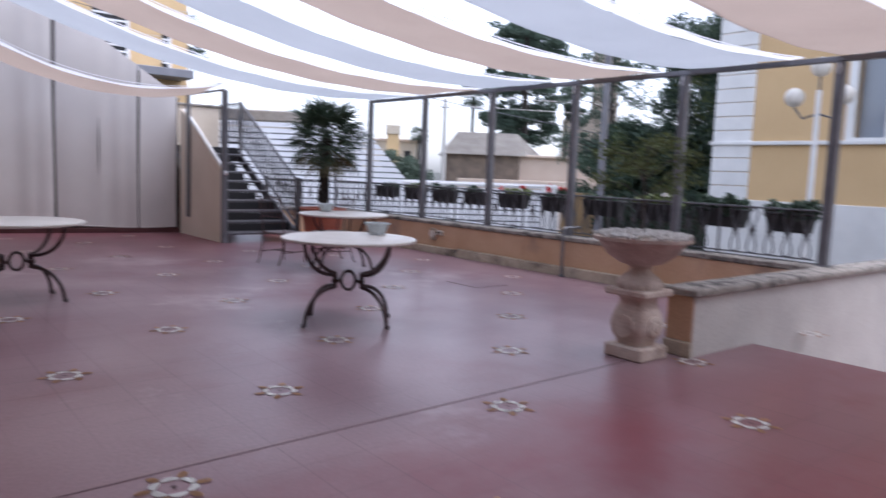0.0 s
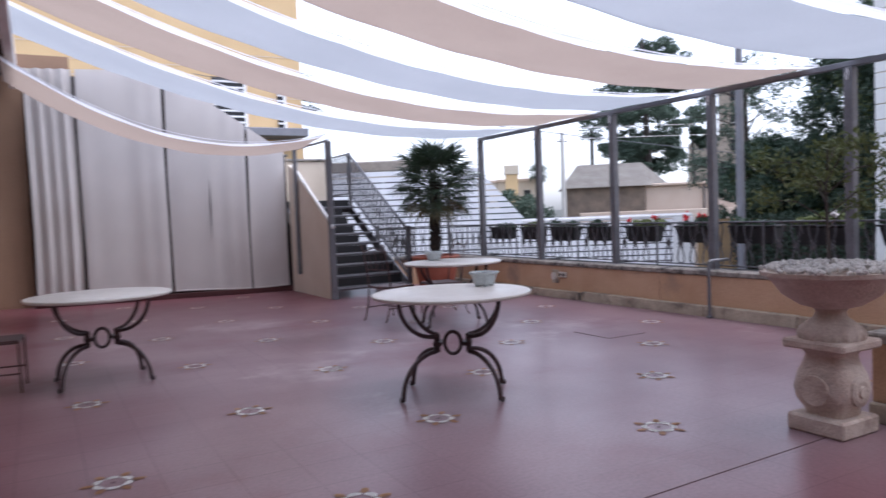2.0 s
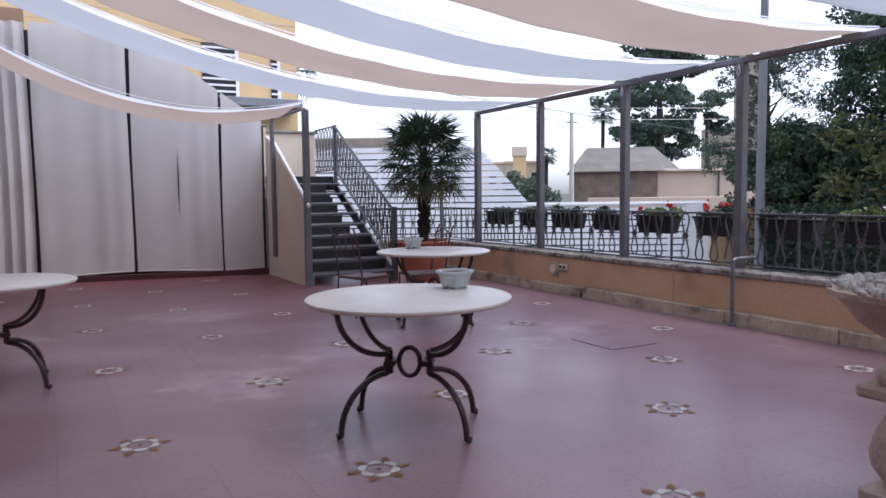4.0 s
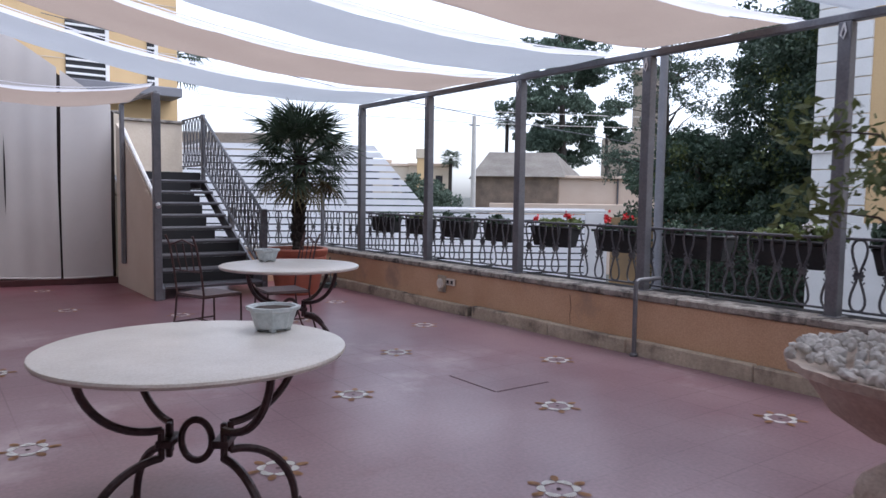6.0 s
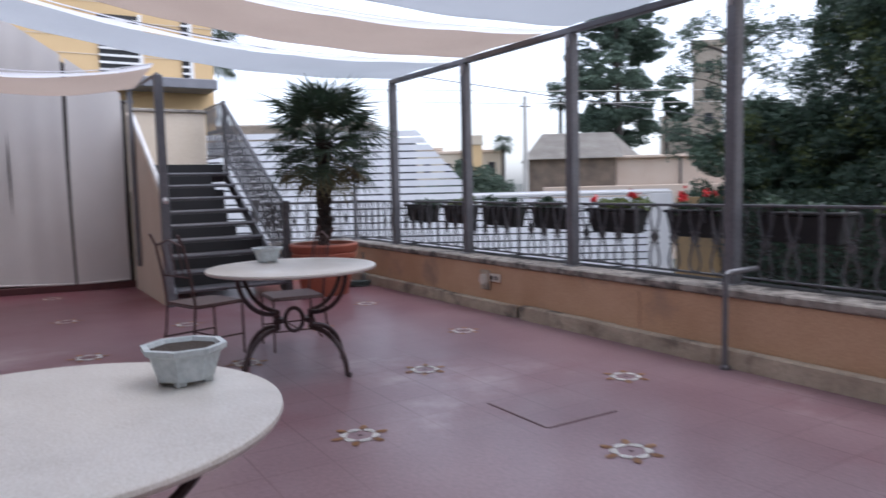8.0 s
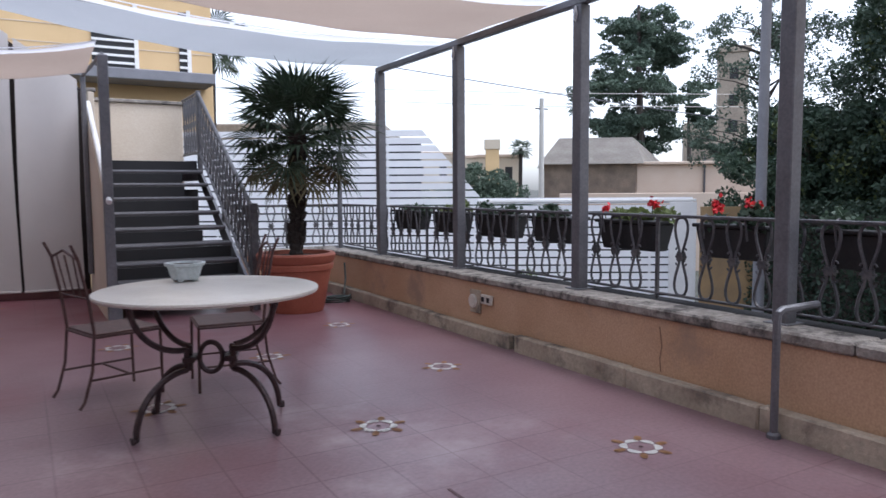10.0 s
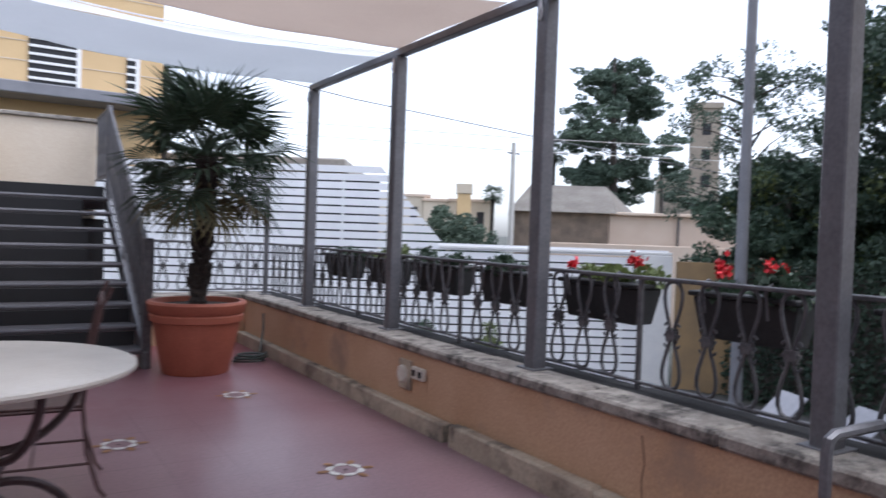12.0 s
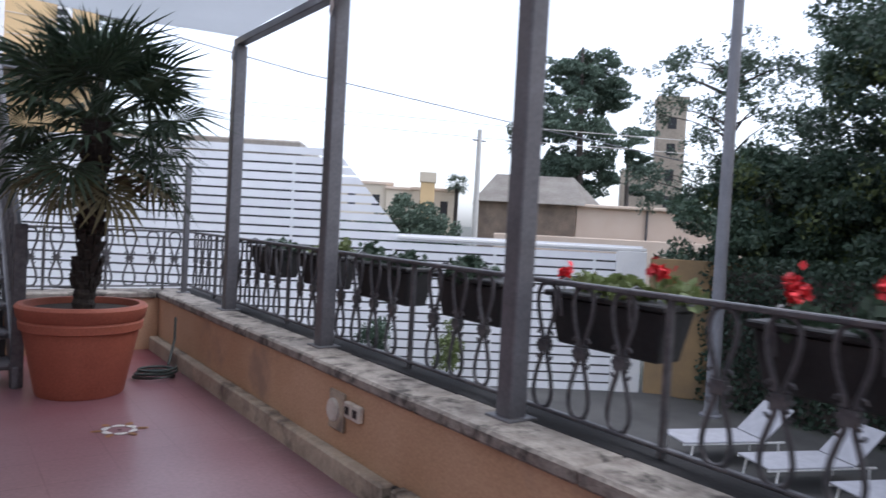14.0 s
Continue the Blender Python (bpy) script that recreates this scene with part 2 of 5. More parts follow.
M_BLACK_STRIP = mat("black_strip", (0.022, 0.022, 0.024), rough=1.0, scale=5, bump=0.3)
M_STEEL2 = mat("grey_slab", (0.24, 0.24, 0.26), (0.19, 0.19, 0.21), rough=0.8, scale=2)
M_KERB = mat("kerb", (0.09, 0.03, 0.03), rough=0.7)
M_OCHREW = mat("ochre_wall", (0.36, 0.24, 0.12), (0.24, 0.17, 0.10), rough=0.9, scale=1.5, spots=(0.12, 0.10, 0.08))
gm, gt, gp = nodes("window_glass")
gp.inputs["Base Color"].default_value = (0.25, 0.28, 0.32, 1)
gp.inputs["Roughness"].default_value, gp.inputs["Metallic"].default_value = 0.08, 0.0
M_GLASS = gm


# ---- building helpers ----
def box(bm, x0, x1, y0, y1, z0, z1, m=None):
    c = Matrix.Translation(((x0 + x1) / 2, (y0 + y1) / 2, (z0 + z1) / 2)) @ Matrix.Diagonal((x1 - x0, y1 - y0, z1 - z0, 1))
    return bmesh.ops.create_cube(bm, size=1, matrix=(m @ c) if m else c)["verts"]


def bevel(bm, w, seg=1):
    bmesh.ops.bevel(bm, geom=list(bm.edges), offset=w, segments=seg, affect="EDGES", clamp_overlap=True)
    return bm


def bbox(x0, x1, y0, y1, z0, z1, w=0.008):
    bm = bmesh.new()
    box(bm, x0, x1, y0, y1, z0, z1)
    return bevel(bm, w) if w else bm


def tube(bm, pts, r, sides=8, closed=False):
    """A round bar along points; r is one radius or one for each point."""
    pts = [Vector(p) for p in pts]
    n = len(pts)
    rs = r if isinstance(r, (list, tuple)) else [r] * n
    rings, side = [], None
    for i, p in enumerate(pts):
        a = pts[(i - 1) % n] if closed or i else p
        b = pts[(i + 1) % n] if closed or i < n - 1 else p
        d = (b - a).normalized()
        if side is None:
            side = d.orthogonal().normalized()
        side = (side - d * side.dot(d)).normalized()
        up = d.cross(side)
        rings.append([bm.verts.new(p + rs[i] * (math.cos(k * math.tau / sides) * side + math.sin(k * math.tau / sides) * up)) for k in range(sides)])
    for i in range(n if closed else n - 1):
        a, b = rings[i], rings[(i + 1) % n]
        for k in range(sides):
            bm.faces.new((a[k], a[(k + 1) % sides], b[(k + 1) % sides], b[k]))
    if not closed:
        bm.faces.new(rings[0][::-1])
        bm.faces.new(rings[-1])
    return bm


def lathe(bm, profile, sides=32, wobble=None):
    """A turned shape from (radius, height) pairs."""
    rings = []
    for r, z in profile:
        rings.append([bm.verts.new((r * (wobble(k / sides, z) if wobble else 1) * math.cos(k * math.tau / sides), r * (wobble(k / sides, z) if wobble else 1) * math.sin(k * math.tau / sides), z)) for k in range(sides)])
    for a, b in zip(rings, rings[1:]):
        for k in range(sides):
            bm.faces.new((a[k], a[(k + 1) % sides], b[(k + 1) % sides], b[k]))
    bm.faces.new(rings[0][::-1])
    bm.faces.new(rings[-1])
    return bm


def mesh_of(name, bm, material, smooth=False):
    bmesh.ops.recalc_face_normals(bm, faces=bm.faces)
    me = bpy.data.meshes.new(name)
    bm.to_mesh(me)
    bm.free()
    me.materials.append(material)
    if smooth:
        me.polygons.foreach_set("use_smooth", [True] * len(me.polygons))
        me.set_sharp_from_angle(angle=radians(40))
    return me


def part(name, bm, material, parent=None, label="", smooth=False, m=None):
    ob = new(name, mesh_of(name, bm, material, smooth))
    ob.parent = parent
    if m:
        ob.matrix_basis = m
    return tagged(ob, label=label)


def thing(name, label, category, m=None, group="", kind=""):
    ob = new(name)
    ob.empty_display_size = 0.1
    if m:
        ob.matrix_basis = m
    return tagged(ob, label, category, group, kind)


def share(name, me, parent, m):
    ob = new(name, me)
    ob.parent = parent
    ob.matrix_basis = m
    return ob


def solid(name, bm, material, label, category="structure", kind="structure"):
    return tagged(part(name, bm, material), label, category, "", kind)


def leaf_mesh(name, material, centres, rng, size, aspect=0.45, droop=0.0):
    """Many small pointed leaves, each a folded quad pair, at the given centres (n x 3)."""
    n = len(centres)
    u = rng.normal(size=(n, 3))
    u[:, 2] -= droop
    u /= np.linalg.norm(u, axis=1)[:, None]
    w = np.cross(u, rng.normal(size=(n, 3)))
    w /= np.linalg.norm(w, axis=1)[:, None]
    s = size * rng.uniform(0.6, 1.4, size=(n, 1))
    a, b = centres - u * s / 2, centres + u * s / 2
    c, d = centres + w * s * aspect / 2, centres - w * s * aspect / 2
    v = np.stack([a, c, b, d], axis=1).reshape(-1, 3)
    f = np.arange(n * 4).reshape(-1, 4)
    me = bpy.data.meshes.new(name)
    me.from_pydata(v.tolist(), [], f.tolist())
    me.materials.append(material)
    return me


def clumps(rng, blobs, n, shell=0.55):
    """Points in uneven clumps: blobs of (x, y, z, rx, ry, rz)."""
    blobs = np.array(blobs, float)
    k = rng.choice(len(blobs), n, p=np.prod(blobs[:, 3:] ** 0.7, axis=1) / np.prod(blobs[:, 3:] ** 0.7, axis=1).sum())
    d = rng.normal(size=(n, 3))
    d /= np.linalg.norm(d, axis=1)[:, None]
    r = shell + (1.08 - shell) * rng.random((n, 1)) ** 0.7
    return blobs[k, :3] + d * r * blobs[k, 3:]


# ---- floor ----
bm = bmesh.new()
box(bm, -8.4, 0.02, -3.35, 8.3, -0.25, 0)
box(bm, -10.4, -1.7, -9.0, -3.35, -0.25, 0)
box(bm, -10.4, -8.4, -3.35, -1.5, -0.25, 0)
box(bm, -8.4, -2.9, 8.3, 8.7, -0.25, 0)
floor = solid("floor", bm, M_FLOOR, "worn dark red painted terrace floor", "floor")

# ramp beside the low wall
bm = bmesh.new()
va = [(-1.7, -6.0, 0), (-1.7, -3.51, 0), (3.0, -3.51, -1.1), (3.0, -6.0, -1.1)]
top = [bm.verts.new(v) for v in va]
low = [bm.verts.new((x, y, z - 0.25)) for x, y, z in va]
bm.faces.new(top)
bm.faces.new(low[::-1])
for i in range(4):
    bm.faces.new((top[i], low[i], low[(i + 1) % 4], top[(i + 1) % 4]))
solid("floor_ramp", bm, M_FLOOR, "dark red painted ramp going down beside the low wall", "ramp")

# parapet with stone base, coping
parapet = solid("wall_parapet", bbox(-0.06, 0.30, -3.27, 6.9, -0.3, 0.47, 0.004), M_ORANGE, "orange plastered parapet wall round the terrace", "wall")
solid("wall_parapet_back", bbox(-1.28, -0.062, 6.6, 6.9, -0.3, 0.47, 0.004), M_ORANGE, "orange plastered parapet wall behind the palm", "wall")
rng = np.random.default_rng(3)
y = -3.27
while y < 6.55:
    ln = min(rng.uniform(0.9, 1.5), 6.58 - y)
    gap = 0.06 if y < 2.30 < y + ln else 0
    if gap:
        ln = 2.30 - y
    part("base_stone", bbox(-0.135 - rng.uniform(0, 0.016), -0.062, y + 0.004, y + ln, -0.01, 0.125 + rng.uniform(-0.012, 0.012), 0.01), M_BASE, parapet)
    y += ln + (0.07 if gap else 0)
y = -3.27
while y < 6.85:
    ln = min(rng.uniform(0.7, 1.1), 6.93 - y)
    part("coping_stone", bbox(-0.078 - rng.uniform(0, 0.012), 0.165, y + 0.004, y + ln, 0.472, 0.535 + rng.uniform(-0.006, 0.004), 0.012), M_COPING, parapet)
    y += ln
# black strip along the outer side of the coping
part("gutter", bbox(0.167, 0.345, -3.1, 6.9, 0.472, 0.530, 0.004), M_BLACK_STRIP, parapet, "black strip behind the coping")
part("crack", tube(bmesh.new(), [(-0.061, 0.86, 0.14), (-0.061, 0.87, 0.22), (-0.061, 0.855, 0.30), (-0.061, 0.875, 0.42)], 0.004, 4), M_BROWN, parapet)
part("drain_hole", bbox(-0.09, -0.063, 2.303, 2.367, 0.0, 0.11, 0.002), M_BLACK, parapet)

# low wall by the ramp, with the rounded end
low_wall = solid("wall_low", bbox(-2.63, 3.0, -3.51, -3.275, -1.4, 0.47, 0.006), M_PALE, "pale grey plastered low wall beside the ramp", "wall")
part("end_face", bbox(-2.645, -2.632, -3.505, -3.28, 0.12, 0.468, 0.003), M_ORANGE, low_wall, "orange plastered end")
part("end_base", bbox(-2.67, -2.632, -3.52, -3.27, 0.0, 0.118, 0.008), M_BASE, low_wall)
part("coping", bbox(-2.68, 3.0, -3.55, -3.24, 0.472, 0.53, 0.012), M_COPING, low_wall)

# left facade
def wall_with_windows(name, x0, x1, y0, y1, z1, holes, material, label):
    """A wall along y with rectangular openings (ya, yb, za, zb)."""
    bm = bmesh.new()
    y = y0
    for ya, yb, za, zb in sorted(holes):
        box(bm, x0, x1, y, ya, 0, z1)
        box(bm, x0, x1, ya, yb, 0, za)
        box(bm, x0, x1, ya, yb, zb, z1)
        y = yb
    box(bm, x0, x1, y, y1, 0, z1)
    bmesh.ops.remove_doubles(bm, verts=bm.verts, dist=1e-5)
    return solid(name, bm, material, label, "wall")


HOLES = [(y, y + 1.3, 0.98, 3.1) for y in (0.02, 3.45, 6.3)]
facade = wall_with_windows("wall_facade", -8.75, -8.45, -1.298, 8.78, 4.3, HOLES, M_WALL, "apricot plastered hotel facade with white window surrounds")
for i, (ya, yb, za, zb) in enumerate(HOLES):
    w = thing(f"window_{i + 1}", "tall white-framed window with a white plaster surround", "window", kind="structure")
    for nm, b in (("surround", (ya - 0.2, ya, za - 0.18, zb + 0.2)), ("surround", (yb, yb + 0.2, za - 0.18, zb + 0.2)), ("surround", (ya, yb, zb, zb + 0.2)), ("window_sill", (ya - 0.002, yb + 0.002, za - 0.18, za))):
        part(nm, bbox(-8.46, -8.40 if nm == "surround" else -8.37, b[0], b[1], b[2], b[3], 0.01), M_WHITE, w)
    for nm, b in (("window_frame", (ya, ya + 0.07, za, zb)), ("window_frame", (yb - 0.07, yb, za, zb)), ("window_frame", (ya + 0.07, yb - 0.07, zb - 0.07, zb)), ("window_frame", (ya + 0.07, yb - 0.07, za, za + 0.09)), ("window_frame", ((ya + yb) / 2 - 0.04, (ya + yb) / 2 + 0.04, za + 0.09, zb - 0.07))):
        part(nm, bbox(-8.62, -8.56, *b, 0.006), M_WHITE, w)
    for a, b in ((ya + 0.07, (ya + yb) / 2 - 0.04), ((ya + yb) / 2 + 0.04, yb - 0.07)):
        part("pane", bbox(-8.60, -8.59, a, b, za + 0.09, zb - 0.07, 0), M_GLASS, w)
    bm = bmesh.new()
    for k in range(24):
        t0 = ya + 0.05 + k * (yb - ya - 0.1) / 24
        box(bm, -8.66 - 0.02 * (k % 2), -8.65 - 0.02 * (k % 2), t0, t0 + (yb - ya - 0.1) / 24, za, zb)
    part("net_curtain", bm, M_CURTAIN, w, "white net curtain behind the panes")
dado = solid("baseboard", bbox(-8.448, -8.41, -1.62, 8.48, 0, 0.46, 0.006), M_CREAM, "cream plaster base band along the facade", "baseboard")
solid("wall_end", bbox(-8.7, -6.2, 8.5, 8.78, 0, 4.3, 0), M_BROWN, "brown plastered end wall in the covered recess", "wall")
solid("wall_return", bbox(-10.7, -8.25, -1.58, -1.30, 0, 4.3, 0), M_WALL, "apricot plastered return wall at the end of the facade", "wall")
solid("baseboard_return", bbox(-10.4, -8.25, -1.62, -1.582, 0, 0.46, 0.006), M_CREAM, "cream plaster base band along the return wall", "baseboard")
solid("wall_setback", bbox(-10.7, -10.4, -9.0, -1.582, 0, 4.3, 0), M_WALL, "apricot plastered wall set back from the facade", "wall")
solid("wall_behind", bbox(-10.7, 3.0, -9.3, -9.002, -0.3, 4.3, 0), M_CREAM, "plain cream wall closing the terrace", "wall")
cab = thing("counter_cabinet", "cream painted counter standing against the brown end wall", "cabinet", pose(-7.81, 8.26, 0))
part("body", bbox(-0.40, 0.15, -0.25, 0.235, 0.0, 1.34, 0.01), M_CREAM, cab)
part("top", bbox(-0.40, 0.18, -0.28, 0.235, 1.342, 1.38, 0.008), M_WHITE, cab)
part("ledge", bbox(-0.40, 0.15, -0.285, -0.252, 0.60, 0.64, 0.006), M_WHITE, cab)
part("kick", bbox(-0.40, 0.14, -0.27, -0.252, 0.0, 0.16, 0.006), M_CREAM, cab)

# eave: soffit and beams
solid("ceiling_eave", bbox(-8.45, -7.25, -1.6, 8.498, 4.02, 4.12, 0), M_SOFFIT, "grey-white board soffit under the eave", "ceiling")
# unseen slab, added to keep light off the facade and the floor nearby
solid("ceiling_setback", bbox(-10.7, -7.05, -9.0, -1.602, 4.02, 4.14, 0), M_SOFFIT, "unseen slab added over the set-back corner to shade it", "ceiling")
eave = thing("eave_beams", "dark-stained timber beams under the eave", "beam", kind="structure")
for k in range(7):
    yb = -1.3 + k * 1.5
    part("beam", bbox(-8.44, -7.3, yb, yb + 0.16, 3.80, 4.018, 0.012), M_DARKWOOD, eave)
part("edge_beam", bbox(-7.298, -7.18, -9.0, 7.98, 3.62, 4.018, 0.012), M_SOFFIT, eave, "grey edge beam that holds the sails")

# curtain wall
def curtain_top(x):
    return 2.60 + max(0.0, min(1.0, (-2.8 - x) / 2.0)) * 1.40


curt = thing("curtain_wall", "long off-white canvas curtain panels with dark slits between them", "curtain")
EDGE = [(-6.90, -6.19), (-6.14, -4.82), (-4.77, -3.475), (-3.435, -2.80)]
for k, (xa, xb) in enumerate(EDGE):
    bm = bmesh.new()
    n = int((xb - xa) / 0.035)
    cols = []
    for i in range(n + 1):
        x = xa + (xb - xa) * i / n
        amp = 0.045 if k == 0 else 0.010
        yy = 7.42 - 0.17 * (x + 2.7) + amp * math.sin(x * (34 if k == 0 else 7) + 2 * k) + 0.006 * math.sin(x * 17 + 1.3 * math.sin(x * 5))
        col = []
        for j in range(7):
            f = j / 6
            zb = 0.13 + 0.02 * math.sin(x * 2.3)
            z = zb + (curtain_top(x) - zb) * f
            col.append(bm.verts.new((x + 0.012 * math.sin(f * 5 + k), yy + 0.03 * math.sin(f * 3.1 + x), z)))
        cols.append(col)
    for a, b in zip(cols, cols[1:]):
        for j in range(6):
            bm.faces.new((a[j], b[j], b[j + 1], a[j + 1]))
    part("curtain_panel", bm, M_CURTAIN, curt, smooth=True)
    bm = bmesh.new()
    tube(bm, [(xa + (xb - xa) * i / 8, 7.40 - 0.17 * (xa + (xb - xa) * i / 8 + 2.7), 0.125 + 0.02 * math.sin((xa + (xb - xa) * i / 8) * 2.3)) for i in range(9)], 0.014, 6)
    part("bottom_bar", bm, M_CURTAIN, curt)
# black sheet added so that the slits between the panels look shaded
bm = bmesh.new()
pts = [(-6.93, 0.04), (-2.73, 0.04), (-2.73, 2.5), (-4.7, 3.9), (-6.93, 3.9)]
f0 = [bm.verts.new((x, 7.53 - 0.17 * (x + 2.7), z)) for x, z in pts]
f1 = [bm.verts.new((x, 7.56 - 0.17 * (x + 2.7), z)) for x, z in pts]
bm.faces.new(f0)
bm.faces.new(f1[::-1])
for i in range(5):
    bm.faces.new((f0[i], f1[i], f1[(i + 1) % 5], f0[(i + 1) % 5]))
part("backing_sheet", bm, M_SLIT_SHADE, curt, "black sheet added as the shade behind the curtain panels")
# dark shape in front of the canvas, painted as the shade in a slit
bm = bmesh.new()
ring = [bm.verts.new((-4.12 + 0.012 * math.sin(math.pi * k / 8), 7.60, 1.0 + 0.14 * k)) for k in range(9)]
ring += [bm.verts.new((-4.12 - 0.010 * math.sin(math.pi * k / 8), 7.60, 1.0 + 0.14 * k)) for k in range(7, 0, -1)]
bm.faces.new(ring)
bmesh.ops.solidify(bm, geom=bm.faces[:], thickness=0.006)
part("slit", bm, M_SLIT_SHADE, curt, "dark shape on the canvas, coloured as the shade in a slit")
solid("baseboard_curtain", bbox(0, 4.28, 0, 0.07, 0, 0.09, 0.006), M_KERB, "dark red kerb under the curtains", "baseboard").matrix_basis = pose(-6.94, 8.155, 0, 0, 0, -9.65)

# shade sails
def sail(y_far, width, x0, x1, zf, material, label, tilt=0.0):
    s = thing("shade_sail", label, "shade sail", group="shade sails")
    def strip(bm, y_from, y_to, m):
        cols = []
        for i in range(41):
            x = x0 + (x1 - x0) * i / 40
            bow = 1 - 0.15 * math.sin(math.pi * i / 40)
            ya, yb = y_far - (y_far - y_from) * bow, y_far - (y_far - y_to) * bow
            cols.append([bm.verts.new((x, ya + (yb - ya) * j / m, zf(x) + tilt * (y_far - (ya + (yb - ya) * j / m)) / width + 0.035 * math.sin(math.pi * (y_far - (ya + (yb - ya) * j / m)) / width) * math.sin(math.pi * i / 40) * -1 + 0.006 * math.sin(x * 6 + ya * 3 + j))) for j in range(m + 1)])
        for a, b in zip(cols, cols[1:]):
            for j in range(m):
                bm.faces.new((a[j], b[j], b[j + 1], a[j + 1]))
        return bm
    part("fabric", strip(bmesh.new(), y_far, y_far - width + 0.16, 8), material, s, smooth=True)
    part("hem", strip(bmesh.new(), y_far - width + 0.16, y_far - width, 2), M_HEM, s, "bright white hem", smooth=True)
    bm = bmesh.new()
    for yy in (y_far - 0.03, y_far - width + 0.03):
        tube(bm, [(x0 + (x1 - x0) * i / 40, y_far - (y_far - yy) * (1 - 0.15 * math.sin(math.pi * i / 40)), zf(x0 + (x1 - x0) * i / 40) + 0.012 + tilt * (y_far - yy) / width) for i in range(41)], 0.006, 5)
    part("cable", bm, M_HEM, s)
    return s


def sag(x):
    return 2.615 + 0.034 * (x + 0.9) ** 2


sail(6.5, 1.3, -7.15, -2.76, lambda x: 2.42 + 0.10 * (x + 3.9) ** 2, M_SAIL_A, "sagging beige shade sail with a white hem", 0.10)
for k in range(9):
    beige = k % 2 == 1
    sail(5.2 - 1.685 * k, 1.5 if k < 2 else 1.36, -7.15, 0.1, sag, M_SAIL_A if beige else M_SAIL_B, "sagging beige shade sail with a white hem" if beige else "sagging bluish white shade sail with a white hem")

# posts and beam
for k, yp in enumerate((6.47, 5.22, 3.53, 1.83, 0.165, -1.5, -3.25)):
    p = thing("canopy_post", "grey painted square steel post standing on the parapet", "post", pose(0.12, yp, 0.53), "canopy posts")
    r = 0.025 if k == 0 else 0.045
    part("shaft", bbox(-r, r, -r, r, 0.006, 1.2 if k == 0 else 2.052, 0.006), M_STEEL, p)
    if 0 < k:
        part("cord", tube(bmesh.new(), [(-r - 0.008, 0.0, 2.04), (-r - 0.012, 0.02, 1.96), (-r - 0.012, 0.0, 1.93), (-r - 0.01, -0.015, 1.98), (-r - 0.008, 0.0, 2.04)], 0.006, 5), M_HANDRAIL, p, "white cord tied under the beam")
    part("base_plate", bbox(-r - 0.03, r + 0.03, -r - 0.03, r + 0.03, 0, 0.012, 0.003), M_STEEL, p)
part("canopy_beam", bbox(0.085, 0.155, -9.0, 5.27, 2.584, 2.64, 0.006), M_STEEL)
tagged(bpy.data.objects["canopy_beam"], "grey steel beam along the tops of the posts", "beam", kind="structure")

# wrought iron railing: one lyre-shaped baluster, repeated
def lyre():
    """Two tapering loops that meet at a clasp, wide at the rails, with small scrolls beside the clasp."""
    bm = bmesh.new()
    for s in (1, -1):
        half = [(0.010, 0.015), (0.016, 0.045), (0.030, 0.085), (0.044, 0.13), (0.052, 0.175), (0.050, 0.21), (0.036, 0.24), (0.014, 0.253)]
        pts = [(0, y, s * z) for y, z in half] + [(0, -y, s * z) for y, z in half[::-1]]
        tube(bm, pts, 0.0095, 6)
        for q in (1, -1):
            tube(bm, [(0, q * (0.030 + 0.013 * math.cos(a)), s * (0.042 + 0.015 * math.sin(a))) for a in [i * 0.8 for i in range(7)]], 0.006, 5)
    box(bm, -0.016, 0.016, -0.026, 0.026, -0.022, 0.022)
    box(bm, -0.012, 0.012, -0.038, 0.038, -0.007, 0.007)
    return mesh_of("lyre", bm, M_IRON, True)


LYRE = lyre()
rail = thing("railing", "dark wrought iron railing with lyre-shaped balusters", "railing")
part("top_rail", bbox(0.235, 0.275, -3.1, 6.75, 1.075, 1.095, 0.004), M_IRON, rail)
part("bottom_rail", bbox(0.24, 0.27, -3.1, 6.75, 0.56, 0.575, 0.004), M_IRON, rail)
bar = mesh_of("bar", bbox(-0.012, 0.012, -0.012, 0.012, -0.292, 0.252, 0.003), M_IRON)
for k in range(49):
    yb = -3.0 + k * 0.2
    if k % 8 == 5:
        share("upright", bar, rail, pose(0.255, yb, 0.825))
    else:
        share("baluster", LYRE, rail, pose(0.255, yb, 0.825))
back = thing("railing", "dark wrought iron railing with lyre-shaped balusters", "railing")
part("top_rail", bbox(-1.26, 0.234, 6.74, 6.78, 1.075, 1.095, 0.004), M_IRON, back)
part("bottom_rail", bbox(-1.26, 0.234, 6.745, 6.775, 0.56, 0.575, 0.004), M_IRON, back)
for k in range(7):
    share("baluster", LYRE, back, pose(-1.1 + k * 0.2, 6.76, 0.825, 0, 0, 90))
part("corner_post", bbox(-1.3, -1.22, 6.72, 6.80, 0.47, 1.14, 0.006), M_IRON, back)
for ob in (back,):
    part("coping", bbox(-1.28, -0.096, 6.57, 6.93, 0.472, 0.53, 0.012), M_COPING, ob)
for k in range(3):
    share("foot", bar, back, pose(-1.0 + 0.5 * k, 6.76, 0.825))

